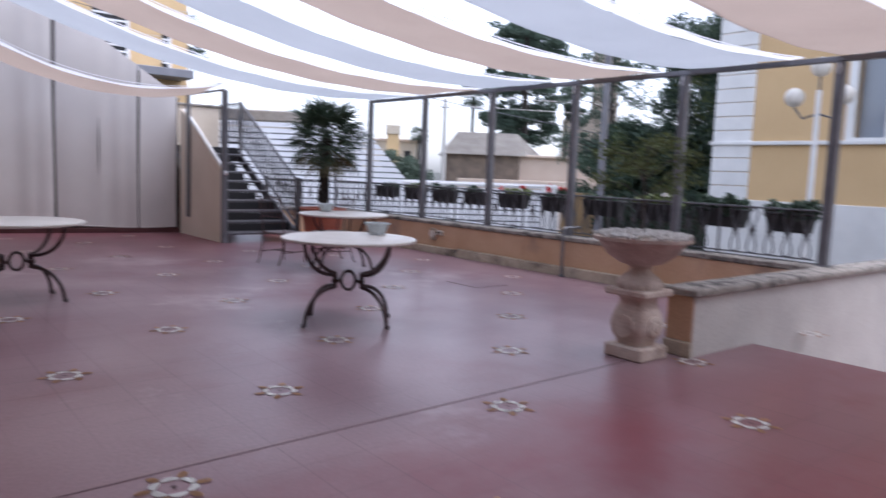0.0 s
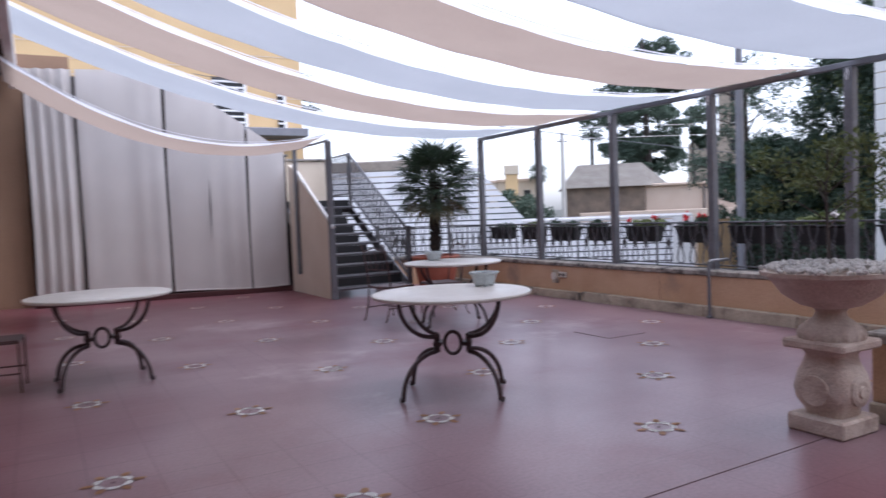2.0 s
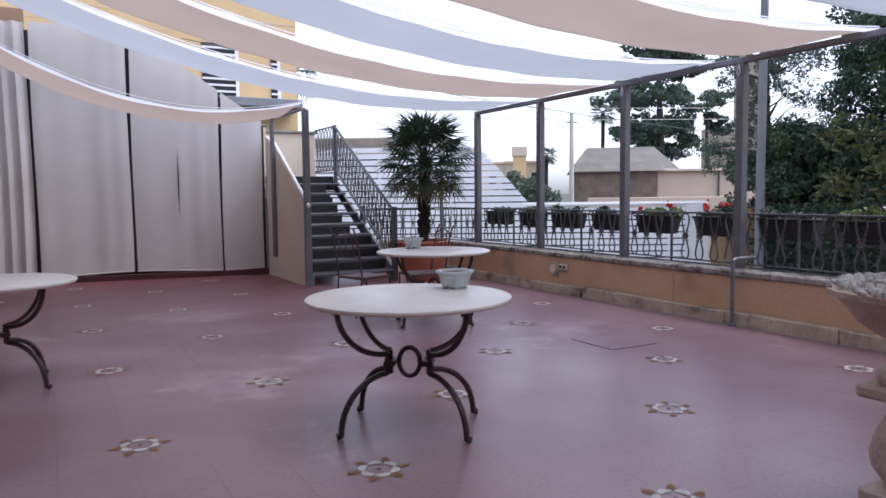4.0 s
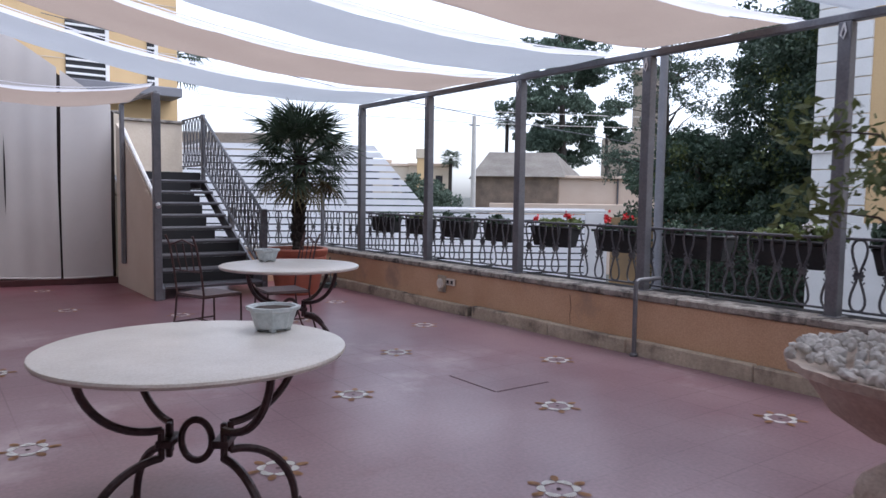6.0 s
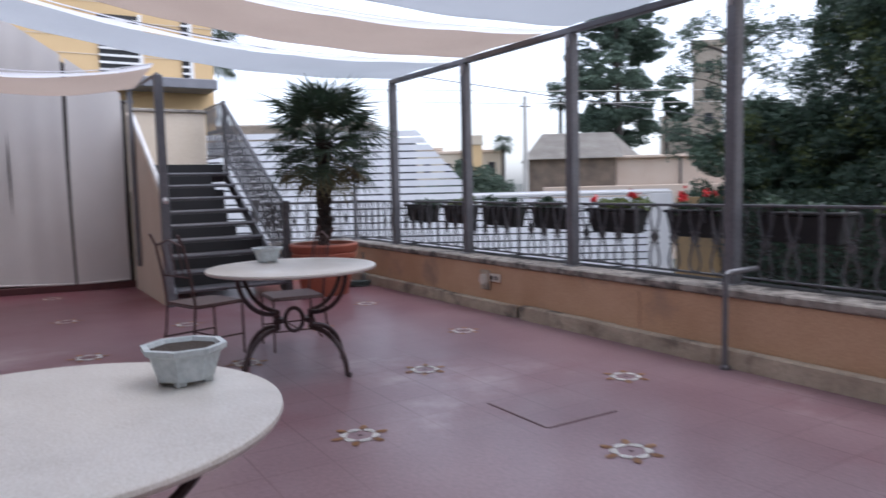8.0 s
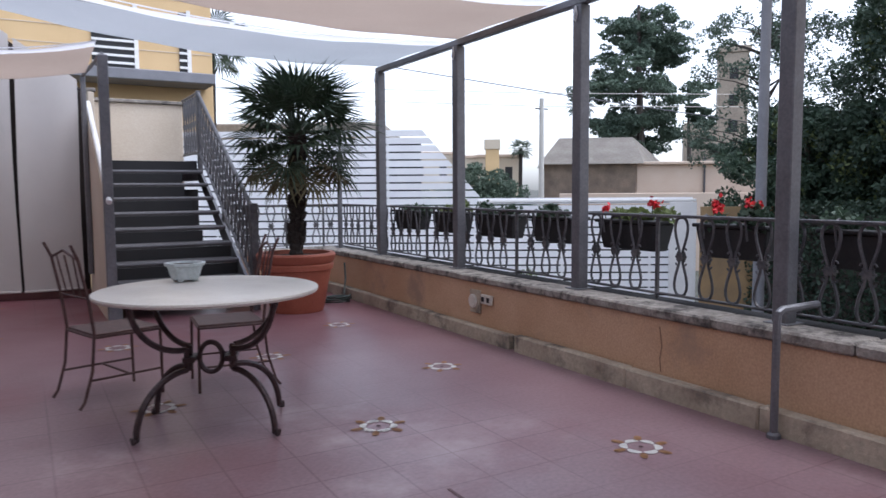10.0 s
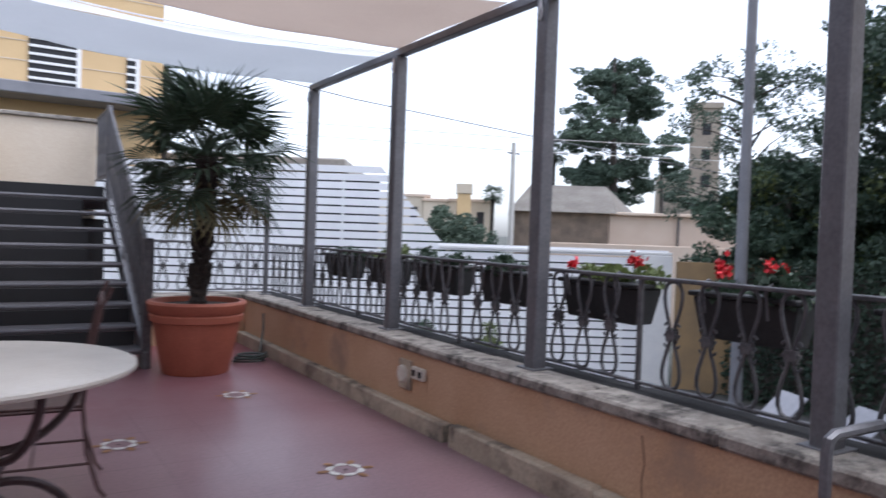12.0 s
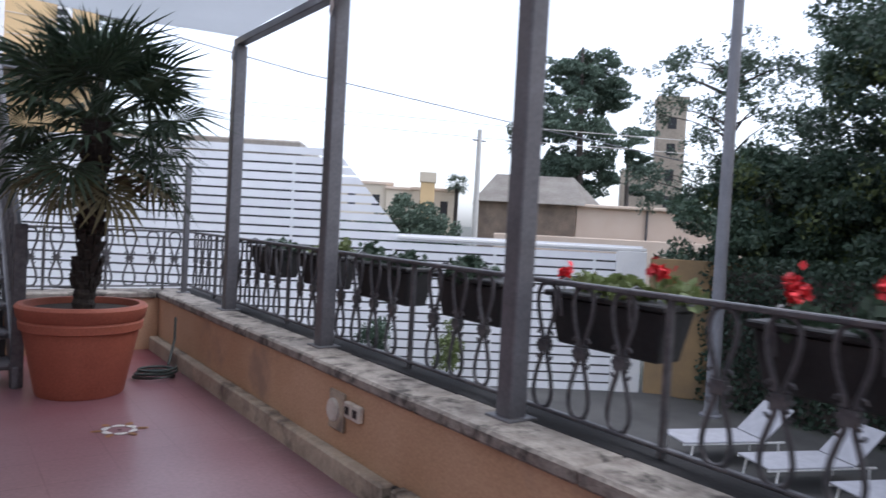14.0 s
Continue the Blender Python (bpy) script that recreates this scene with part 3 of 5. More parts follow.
# outside staircase
stair = thing("staircase", "dark stone stairs climbing to a landing with a cream side panel", "stairs", kind="structure")
N = 9
RISE, GO = 1.55 / 9, 0.285
for k in range(N):
    z, y0 = (k + 1) * RISE, 5.42 + k * GO
    part("tread", bbox(-2.61, -1.32, y0 - 0.03, y0 + GO + 0.03, z - 0.045, z, 0.006), M_TREAD, stair)
    part("nosing", bbox(-2.60, -1.34, y0 - 0.036, y0 - 0.031, z - 0.02, z - 0.002, 0.001), M_STEEL2, stair, "worn pale nosing")
    # the upper steps are partly open at the back
    part("riser", bbox(-2.60, -1.34 if k < 3 or k > 7 else -1.62 + 0.03 * (k % 2), y0 + GO - 0.04, y0 + GO - 0.02, z + 0.001, z + RISE - 0.046, 0.002), M_BLACK, stair)


def slab_x(x0, x1, outline):
    """A flat slab across x with an outline of (y, z)."""
    bm = bmesh.new()
    q0 = [bm.verts.new((x0, y, z)) for y, z in outline]
    q1 = [bm.verts.new((x1, y, z)) for y, z in outline]
    bm.faces.new(q0)
    bm.faces.new(q1[::-1])
    for i in range(len(outline)):
        k = (i + 1) % len(outline)
        bm.faces.new((q0[i], q1[i], q1[k], q0[k]))
    return bm


for x in (-2.65, -1.318):
    part("stringer", slab_x(x, x + 0.035, [(5.36, 0), (5.56, 0), (8.0, 1.42), (8.0, 1.60), (5.36, 0.14)]), M_STEEL, stair)
part("landing", bbox(-2.56, -1.25, 8.032, 9.05, 1.42, 1.55, 0.006), M_TREAD, stair)
part("landing_wall", bbox(-2.56, -1.30, 9.052, 9.18, 1.3, 2.54, 0.008), M_CREAM, stair, "cream plastered parapet at the landing")
part("landing_side", bbox(-2.64, -2.562, 8.0, 9.18, 1.3, 2.54, 0.008), M_CREAM, stair, "cream plastered side parapet")
part("landing_coping", bbox(-2.66, -1.26, 9.01, 9.22, 2.542, 2.59, 0.008), M_COPING, stair)
part("landing_coping", bbox(-2.66, -2.54, 8.0, 9.008, 2.542, 2.59, 0.008), M_COPING, stair)
part("landing_base", bbox(-2.55, -1.3, 8.12, 9.16, -0.25, 1.299, 0.004), M_BLACK, stair)
# side panel on the curtain side
part("side_panel", slab_x(-2.735, -2.68, [(5.40, 0), (7.39, 0), (7.39, 2.34), (7.2, 2.26), (5.40, 1.22)]), M_CREAM, stair, "cream plastered side panel")
part("handrail", tube(bmesh.new(), [(-2.70, 5.28, 1.17), (-2.70, 5.40, 1.26), (-2.70, 7.2, 2.31)], 0.028, 8), M_HANDRAIL, stair, "white painted handrail")
part("post", bbox(-2.745, -2.655, 5.31, 5.395, 0, 2.56, 0.006), M_STEEL, stair)
part("post", bbox(-2.79, -2.74, 6.82, 6.92, 0.34, 2.56, 0.006), M_STEEL, stair)
part("top_bar", tube(bmesh.new(), [(-2.70, 5.35, 2.57), (-2.765, 6.87, 2.57)], 0.02, 6), M_STEEL, stair)
# open balustrade on the palm side, with upright bars and wavy ones between
SLOPE = RISE / GO
part("newel", bbox(-1.33, -1.25, 5.38, 5.46, 0, 1.14, 0.006), M_IRON, stair)
part("newel", bbox(-1.33, -1.27, 7.90, 7.96, 1.55, 2.62, 0.006), M_IRON, stair)
for z in (0.20, 1.0):
    part("sloping_rail", tube(bmesh.new(), [(-1.3, 5.42, 0.08 + z), (-1.3, 7.93, 0.08 + z + 2.51 * SLOPE)], 0.022, 6), M_IRON, stair)
    part("landing_rail", tube(bmesh.new(), [(-1.3, 7.93, 1.6 + z), (-1.3, 9.05, 1.6 + z)], 0.016, 6), M_IRON, stair)
for k in range(17):
    yb = 5.52 + k * 0.145
    share("baluster", LYRE, stair, pose(-1.3, yb, 0.68 + (yb - 5.42) * SLOPE) @ Matrix.Diagonal((1, 1, 1.5, 1)))
for k in range(6):
    share("baluster", LYRE, stair, pose(-1.3, 8.08 + 0.17 * k, 2.2) @ Matrix.Diagonal((1, 1, 1.5, 1)))

# ---- tables ----
def table(m):
    t = thing("round_table", "round cream stone-topped table on a dark scrolled iron base", "table", m, "terrace tables")
    bm = bmesh.new()
    lathe(bm, [(0.553, 0.722), (0.573, 0.726), (0.580, 0.738), (0.578, 0.748), (0.568, 0.752)], 64)
    part("tabletop", bm, M_TOP, t, smooth=True)
    for sx in (1, -1):
        for sy in (1, -1):
            bm = bmesh.new()
            # the lower scroll bows upward: flat at the waist, steep at the foot
            low = [(sx * (0.12 + 0.22 * math.cos(b)), sy * (0.05 + 0.20 * math.cos(b)), 0.02 + 0.30 * math.sin(b)) for b in [i / 12 * math.pi / 2 for i in range(13)]]
            tube(bm, [(sx * 0.36, sy * 0.262, 0.018)] + low, [0.022] + [0.017] * 13, 7)
            part("leg", bm, M_BRONZE, t)
            bm = bmesh.new()
            up = [(sx * (0.12 + 0.23 * math.cos(b)), sy * (0.05 + 0.21 * math.cos(b)), 0.72 - 0.29 * math.sin(b)) for b in [i / 12 * math.pi / 2 for i in range(13)]]
            tube(bm, up, 0.016, 7)
            part("arm", bm, M_BRONZE, t)
            part("waist_bar", tube(bmesh.new(), [(sx * 0.12, sy * 0.05, 0.315), (sx * 0.12, sy * 0.05, 0.435)], 0.014, 6), M_BRONZE, t)
        bm = bmesh.new()
        box(bm, min(sx * 0.075, sx * 0.14), max(sx * 0.075, sx * 0.14), -0.065, 0.065, 0.36, 0.39)
        box(bm, min(sx * 0.095, sx * 0.12), max(sx * 0.095, sx * 0.12), -0.012, 0.012, 0.305, 0.445)
        bevel(bm, 0.005)
        part("waist_block", bm, M_BRONZE, t)
    ring = [(0.060 * math.cos(a), 0, 0.375 + 0.082 * math.sin(a)) for a in [i / 24 * math.tau for i in range(24)]]
    part("ring", tube(bmesh.new(), ring, 0.014, 7, True), M_BRONZE, t, "oval iron ring")
    for z in (0.715,):
        part("under_bar", bbox(-0.42, 0.42, -0.02, 0.02, z - 0.012, z + 0.006, 0.003), M_BRONZE, t)
    return t


tab = table(pose(-4.25, -1.16, 0, 0, 0, -35))
copy_thing(tab, pose(-2.57, 1.71, 0, 0, 0, -20))
copy_thing(tab, pose(-6.42, 1.10, 0, 0, 0, 2))


def pot(m):
    p = thing("table_pot", "small pale grey-green octagonal planter on the table", "plant pot", m, "table pots")
    bm = lathe(bmesh.new(), [(0.070, 0.012), (0.078, 0.016), (0.100, 0.085), (0.116, 0.094), (0.118, 0.108), (0.100, 0.108), (0.095, 0.095)], 8)
    part("body", bm, M_POT, p)
    part("soil", lathe(bmesh.new(), [(0.094, 0.080), (0.094, 0.097)], 8), M_SOIL, p)
    for a in range(4):
        part("foot", bbox(-0.016, 0.016, -0.012, 0.012, 0, 0.02, 0.004), M_POT, p, m=pose(0.058 * math.cos(a * math.pi / 2 + 0.78), 0.058 * math.sin(a * math.pi / 2 + 0.78), 0))
    return p


pot0 = pot(pose(-3.87, -1.02, 0.753, 0, 0, 20))
copy_thing(pot0, pose(-2.62, 2.08, 0.753, 0, 0, 5))


def chair(m):
    """Wrought iron chair: seat 0.42 wide, back toward -y."""
    c = thing("iron_chair", "rust-brown wrought iron chair with a flat seat and scrolled back", "chair", m, "iron chairs")
    part("seat", bbox(-0.20, 0.20, -0.20, 0.20, 0.425, 0.44, 0.004), M_CHAIRSEAT, c)
    bm = bmesh.new()
    ring = [(-0.2, -0.2, 0.42), (0.2, -0.2, 0.42), (0.2, 0.2, 0.42), (-0.2, 0.2, 0.42)]
    for a, b in zip(ring, ring[1:] + ring[:1]):
        tube(bm, [a, b], 0.009, 6)
    part("seat_frame", bm, M_CHAIRSEAT, c)
    for s in (1, -1):
        part("leg", tube(bmesh.new(), [(s * 0.2, 0.2, 0.43), (s * 0.2, 0.205, 0.01)], 0.009, 6), M_CHAIRSEAT, c)
        part("leg", tube(bmesh.new(), [(s * 0.2, -0.30, 0.01), (s * 0.2, -0.27, 0.05), (s * 0.2, -0.22, 0.22), (s * 0.2, -0.20, 0.44)], 0.009, 6), M_CHAIRSEAT, c)
        part("back_post", tube(bmesh.new(), [(s * 0.2, -0.20, 0.44), (s * 0.2, -0.225, 0.65), (s * 0.195, -0.27, 0.88), (s * 0.2, -0.31, 0.97)], 0.010, 6), M_CHAIRSEAT, c)
        part("stretcher", tube(bmesh.new(), [(s * 0.2, -0.23, 0.17), (s * 0.2, 0.2, 0.17)], 0.007, 6), M_CHAIRSEAT, c)
    part("stretcher", tube(bmesh.new(), [(-0.2, 0.0, 0.17), (0.2, 0.0, 0.17)], 0.007, 6), M_CHAIRSEAT, c)
    part("top_rail", tube(bmesh.new(), [(-0.195, -0.27, 0.88), (0, -0.275, 0.93), (0.195, -0.27, 0.88)], 0.008, 6), M_CHAIRSEAT, c)
    part("lower_rail", tube(bmesh.new(), [(-0.2, -0.225, 0.65), (0.2, -0.225, 0.65)], 0.007, 6), M_CHAIRSEAT, c)
    for x in (-0.1, 0, 0.1):
        part("back_bar", tube(bmesh.new(), [(x, -0.225, 0.65), (x * 1.2, -0.27, 0.90)], 0.006, 6), M_CHAIRSEAT, c)
    return c


ch = chair(pose(-2.96, 2.62, 0, 0, 0, -72))
copy_thing(ch, pose(-2.29, 2.52, 0, 0, 0, 85))
copy_thing(ch, pose(-7.22, 1.22, 0, 0, 0, -95))

# ---- urn on its pedestal ----
ped = thing("pedestal", "weathered stone baluster pedestal with a square base", "pedestal", pose(-2.97, -3.24, 0, 0, 0, 0))
part("plinth", bbox(-0.17, 0.17, -0.17, 0.17, 0, 0.10, 0.012), M_URN, ped)
bm = bmesh.new()
prof = [(0.115, 0.10), (0.12, 0.13), (0.155, 0.19), (0.165, 0.25), (0.150, 0.33), (0.120, 0.40), (0.112, 0.44), (0.13, 0.475)]
rings = []
for r, z in prof:
    ring = []
    for k in range(32):
        a = k / 32 * math.tau
        e = 0.45
        cx, cy = math.cos(a), math.sin(a)
        ring.append(bm.verts.new((r * math.copysign(abs(cx) ** e, cx), r * math.copysign(abs(cy) ** e, cy), z)))
    rings.append(ring)
for a, b in zip(rings, rings[1:]):
    for k in range(32):
        bm.faces.new((a[k], a[(k + 1) % 32], b[(k + 1) % 32], b[k]))
bm.faces.new(rings[0][::-1])
bm.faces.new(rings[-1])
part("shaft", bm, M_URN, ped, smooth=True)
for ax, ay, rz in ((0, -1, 0), (-1, 0, 90), (1, 0, 90), (0, 1, 0)):
    part("rosette", lathe(bmesh.new(), [(0.085, -0.008), (0.085, 0.006), (0.06, 0.016), (0.035, 0.012), (0.03, 0.022)], 18), M_URN, ped, m=pose(ax * 0.162, ay * 0.162, 0.25, 90, 0, rz if ax == 0 else 90) if ax == 0 else pose(ax * 0.162, 0, 0.25, 0, 90, 0))
part("cap", bbox(-0.185, 0.185, -0.185, 0.185, 0.477, 0.53, 0.012), M_URN, ped)
urn = thing("stone_urn", "weathered stone bowl urn filled with pale pebbles", "urn", pose(-2.97, -3.24, 0.531))
part("foot", lathe(bmesh.new(), [(0.17, 0), (0.175, 0.03), (0.16, 0.06), (0.13, 0.085), (0.085, 0.12), (0.075, 0.15), (0.09, 0.17)], 36, lambda k, z: 1 + 0.03 * math.cos(k * math.tau * 18)), M_URN, urn, smooth=True)
part("bowl", lathe(bmesh.new(), [(0.09, 0.171), (0.16, 0.19), (0.25, 0.25), (0.30, 0.32), (0.32, 0.345), (0.36, 0.36), (0.365, 0.385), (0.34, 0.385), (0.32, 0.37)], 44, lambda k, z: 1 + 0.015 * math.cos(k * math.tau * 22)), M_URN, urn, smooth=True)
rng = np.random.default_rng(5)
bm = bmesh.new()
for k in range(420):
    r, a = 0.36 * math.sqrt(rng.random()), rng.random() * math.tau
    s = rng.uniform(0.014, 0.026)
    bmesh.ops.create_icosphere(bm, subdivisions=1, radius=1, matrix=pose(r * math.cos(a), r * math.sin(a), 0.388 + 0.03 * (1 - (r / 0.385) ** 2) + rng.uniform(0, 0.012), *rng.uniform(0, 180, 3)) @ Matrix.Diagonal((s, s * 0.8, s * 0.6, 1)))
part("pebble_fill", bm, M_PEBBLE, urn, "pale pebbles")
bpy.data.objects["pebble_fill"]["kind"] = "stuff"

plant = thing("urn_plant", "thin sparse light green plant growing in the urn", "plant", pose(-2.95, -3.22, 0.90))
rng = np.random.default_rng(8)
part("stem", tube(bmesh.new(), [(0, 0, 0), (0.01, 0.01, 0.2), (-0.02, 0, 0.45), (0.02, 0.01, 0.7)], [0.012, 0.010, 0.008, 0.004], 6), M_BARK, plant)
for k in range(9):
    a = k * 2.4
    part("twig", tube(bmesh.new(), [(0, 0, 0.25 + 0.04 * k), (0.16 * math.cos(a), 0.16 * math.sin(a), 0.36 + 0.045 * k), (0.32 * math.cos(a), 0.32 * math.sin(a), 0.38 + 0.045 * k)], [0.005, 0.004, 0.002], 4), M_BARK, plant)
ob = new("foliage", leaf_mesh("foliage", M_LEAF2, clumps(rng, [(0.3 * math.cos(k * 2.4), 0.3 * math.sin(k * 2.4), 0.38 + 0.045 * k, 0.14, 0.14, 0.08) for k in range(9)] + [(0, 0, 0.6, 0.16, 0.16, 0.16)], 1500, 0.1), rng, 0.04, 0.4))
ob.parent = plant

# ---- palm in its terracotta pot ----
tp = thing("terracotta_pot", "large smooth terracotta pot with a thick double rim", "plant pot", pose(-0.93, 5.13, 0))
part("body", lathe(bmesh.new(), [(0.27, 0), (0.28, 0.015), (0.365, 0.44), (0.385, 0.45), (0.392, 0.50), (0.382, 0.515), (0.40, 0.53), (0.415, 0.60), (0.40, 0.62), (0.36, 0.62), (0.35, 0.57)], 48), M_TERRA, tp, smooth=True)
part("soil", lathe(bmesh.new(), [(0.352, 0.50), (0.352, 0.575)], 32), M_SOIL, tp)
palm = thing("fan_palm", "potted fan palm with a dark fibrous trunk and green fans", "palm", pose(-0.93, 5.13, 0.575))
rng = np.random.default_rng(11)
pts, rad = [], []
for i in range(40):
    z = i / 39 * 1.32
    pts.append((0.05 * math.sin(z * 1.6), 0.03 * math.sin(z * 2.1), z))
    rad.append(0.066 + (0.010 if i % 2 else 0) + 0.045 * max(0, z - 0.9))
part("trunk", tube(bmesh.new(), pts, rad, 12), M_TRUNK, palm)
bm = bmesh.new()
for k in range(150):
    z, a = rng.uniform(0.1, 1.3), rng.random() * math.tau
    m = pose(0.05 * math.sin(z * 1.6), 0.03 * math.sin(z * 2.1), z, 0, 0, math.degrees(a)) @ pose(0.066, 0, 0, 0, 20, 0)
    box(bm, 0, 0.018, -0.018, 0.018, 0, 0.07, m)
part("trunk_fibre", bm, M_TRUNK, palm)["kind"] = "stuff"


def fan(seed):
    """A fan leaf: petiole along +x, then a spread of narrow folded blades."""
    r = np.random.default_rng(seed)
    bm = bmesh.new()
    tube(bm, [(0, 0, 0), (0.22, 0, 0.035), (0.47, 0, 0.03)], [0.012, 0.009, 0.007], 5)
    nb = 20
    for k in range(nb):
        a = radians(-125 + 250 * k / (nb - 1))
        ln = (0.47 - 0.10 * abs(a) / 2.2) * r.uniform(0.9, 1.08)
        d = Vector((math.cos(a), math.sin(a), 0.10))
        s = Vector((-math.sin(a), math.cos(a), 0))
        o = Vector((0.47, 0, 0.03))
        w = 0.019
        dr = Vector((0, 0, -0.10 * r.uniform(0.5, 1.6)))
        p = [bm.verts.new(o + d * 0.02), bm.verts.new(o + d * ln * 0.5 + s * w + Vector((0, 0, 0.012))), bm.verts.new(o + d * ln * 0.5 - s * w + Vector((0, 0, 0.012))), bm.verts.new(o + d * ln * 0.52), bm.verts.new(o + d * ln + dr)]
        for f in ((0, 1, 3), (0, 3, 2), (1, 4, 3), (3, 4, 2)):
            bm.faces.new([p[i] for i in f])
    me = bpy.data.meshes.new("fan_leaf")
    bm.to_mesh(me)
    bm.free()
    me.materials.append(M_PALM)
    return me


fans = [fan(s) for s in range(4)]
for k in range(44):
    f = k / 43
    el = 78 - 116 * f + rng.uniform(-9, 9)
    az = k * 137.5 + rng.uniform(-15, 15)
    sc = rng.uniform(0.85, 1.1) * (0.92 if f > 0.75 else 1.0)
    share("fan_leaf", fans[k % 4], palm, pose(0.05, 0.02, 1.20 + 0.08 * (1 - f)) @ pose(0, 0, 0, 0, 0, az) @ pose(0, 0, 0, rng.uniform(-35, 35), -el, 0) @ Matrix.Scale(sc, 4))

M_DRY = mat("dry_frond", (0.15, 0.13, 0.06), (0.10, 0.085, 0.045), rough=0.8, scale=4, bump=0, vary=0.3)
dry = fans[1].copy()
dry.materials.clear()
dry.materials.append(M_DRY)
for k in range(7):
    share("dry_frond", dry, palm, pose(0.05, 0.02, 1.13, 0, 0, 20 + k * 51) @ pose(0, 0, 0, rng.uniform(-30, 30), 38 + 9 * (k % 3), 0) @ Matrix.Scale(0.86, 4))

# ---- planters on the railing ----
def planter(y, ln, seed, red, white=False):
    r = np.random.default_rng(seed)
    b = thing("railing_planter", "dark planter box with trailing geraniums hung outside the railing" + (", red flowers" if red else ""), "planter", pose(0.40, y, 0.80), "railing planters")
    ln *= 0.84
    bm = bmesh.new()
    v = box(bm, -0.09, 0.09, -ln / 2, ln / 2, 0.03, 0.22)
    for q in v:
        if q.co.z < 0.1:
            q.co.x *= 0.75
            q.co.y *= 0.86
    bevel(bm, 0.008)
    part("box", bm, M_PLANTER, b)
    part("rim", bbox(-0.112, 0.112, -ln / 2 - 0.01, ln / 2 + 0.01, 0.221, 0.245, 0.006), M_PLANTER, b)
    for s in (-0.3, 0.3):
        part("bracket", tube(bmesh.new(), [(0.0, s * ln, 0.255), (-0.11, s * ln, 0.30), (-0.15, s * ln, 0.285), (-0.125, s * ln, 0.15)], 0.007, 5), M_IRON, b)
    blobs = [(r.uniform(-0.05, 0.05), r.uniform(-0.45, 0.45) * ln, r.uniform(0.23, 0.29), 0.08, 0.10, r.uniform(0.03, 0.09) * (1 if y > -0.6 else 1.6)) for _ in range(6 if y > -0.6 else 9)]
    ob = new("foliage", leaf_mesh("foliage", M_LEAF2 if seed % 3 == 0 else M_LEAF, clumps(r, blobs, 620 if y > -0.6 else 1700, 0.2), r, 0.042 if y > -0.6 else 0.055, 0.8))
    ob.parent = b
    for k in range(red):
        c = (r.uniform(-0.06, 0.06), r.uniform(-0.4, 0.4) * ln, r.uniform(0.30, 0.37))
        part("stem", tube(bmesh.new(), [(c[0], c[1], 0.24), (c[0] * 1.1, c[1] + 0.01, c[2])], 0.004, 4), M_LEAF2, b)
        ob = new("flower_head", leaf_mesh("flower_head", M_WFLOWER if white else M_RED, np.array(c) + r.normal(size=(60, 3)) * 0.016, r, 0.026, 0.9))
        ob.parent = b
    return b


for k, (y, ln, red) in enumerate(((5.0, 0.72, 0), (4.1, 0.62, 0), (3.25, 0.72, 0), (2.42, 0.62, 0), (1.56, 0.70, 2), (0.68, 0.62, 4), (-0.2, 0.72, 0), (-1.05, 0.72, 1), (-1.95, 0.72, 0), (-2.75, 0.6, 0))):
    planter(y, ln, 20 + k, red, k == 7)

# ---- small things on the terrace ----
pipe = thing("standpipe", "grey steel pipe bent over the parapet coping", "pipe", pose(-0.175, 0, 0))
part("tube", tube(bmesh.new(), [(0, 0, 0.0), (0, 0, 0.60), (0.01, 0, 0.64), (0.04, 0, 0.655), (0.315, -0.01, 0.66)], 0.02, 8), M_STEEL, pipe, smooth=True)
part("flange", lathe(bmesh.new(), [(0.035, 0), (0.035, 0.02), (0.025, 0.03)], 12), M_STEEL, pipe)
so = thing("wall_sockets", "cream junction plate with two dark outdoor sockets on the parapet", "socket", pose(-0.064, 2.88, 0.31))
part("plate", bbox(-0.018, 0.0, -0.01, 0.15, -0.10, 0.10, 0.005), M_BASE, so)
part("cap", lathe(bmesh.new(), [(0.06, 0), (0.06, 0.012), (0.05, 0.018)], 20), M_SOCKET, so, m=pose(-0.018, 0.09, 0.0, 0, -90, 0))
for y in (-0.075, -0.155):
    part("socket", bbox(-0.03, 0.0, y - 0.035, y + 0.035, -0.005, 0.075, 0.005), M_SOCKET, so)
    part("socket_face", bbox(-0.034, -0.031, y - 0.02, y + 0.02, 0.015, 0.055, 0.001), M_BLACK, so)
hose = thing("garden_hose", "dark coiled hose lying behind the terracotta pot", "hose", pose(-0.38, 5.35, 0))
bm = bmesh.new()
tube(bm, [((0.14 + 0.02 * math.sin(a * 0.7)) * math.cos(a), (0.12 + 0.02 * math.cos(a)) * math.sin(a), 0.012 + 0.004 * a) for a in [i * 0.3 for i in range(64)]], 0.011, 6)
part("coil", bm, M_HOSE, hose)
part("end", tube(bmesh.new(), [(0.12, 0.1, 0.08), (0.2, 0.25, 0.25), (0.22, 0.32, 0.42)], 0.010, 6), M_HOSE, hose)

fire = thing("fire_cabinet", "red fire extinguisher box hung on the facade", "fire cabinet", pose(-8.44, 2.62, 0.95))
part("box", bbox(0, 0.30, -0.14, 0.22, 0, 0.66, 0.012), M_FIRE, fire)
part("label", bbox(0.16, 0.27, -0.145, -0.141, 0.52, 0.62, 0.001), M_YELLOW, fire, "yellow label")
part("door", bbox(0.301, 0.315, -0.12, 0.20, 0.03, 0.63, 0.004), M_FIRE, fire)
part("valve", tube(bmesh.new(), [(0.1, 0, 0.66), (0.1, 0, 0.72), (0.17, 0, 0.74)], 0.014, 6), M_BLACK, fire)


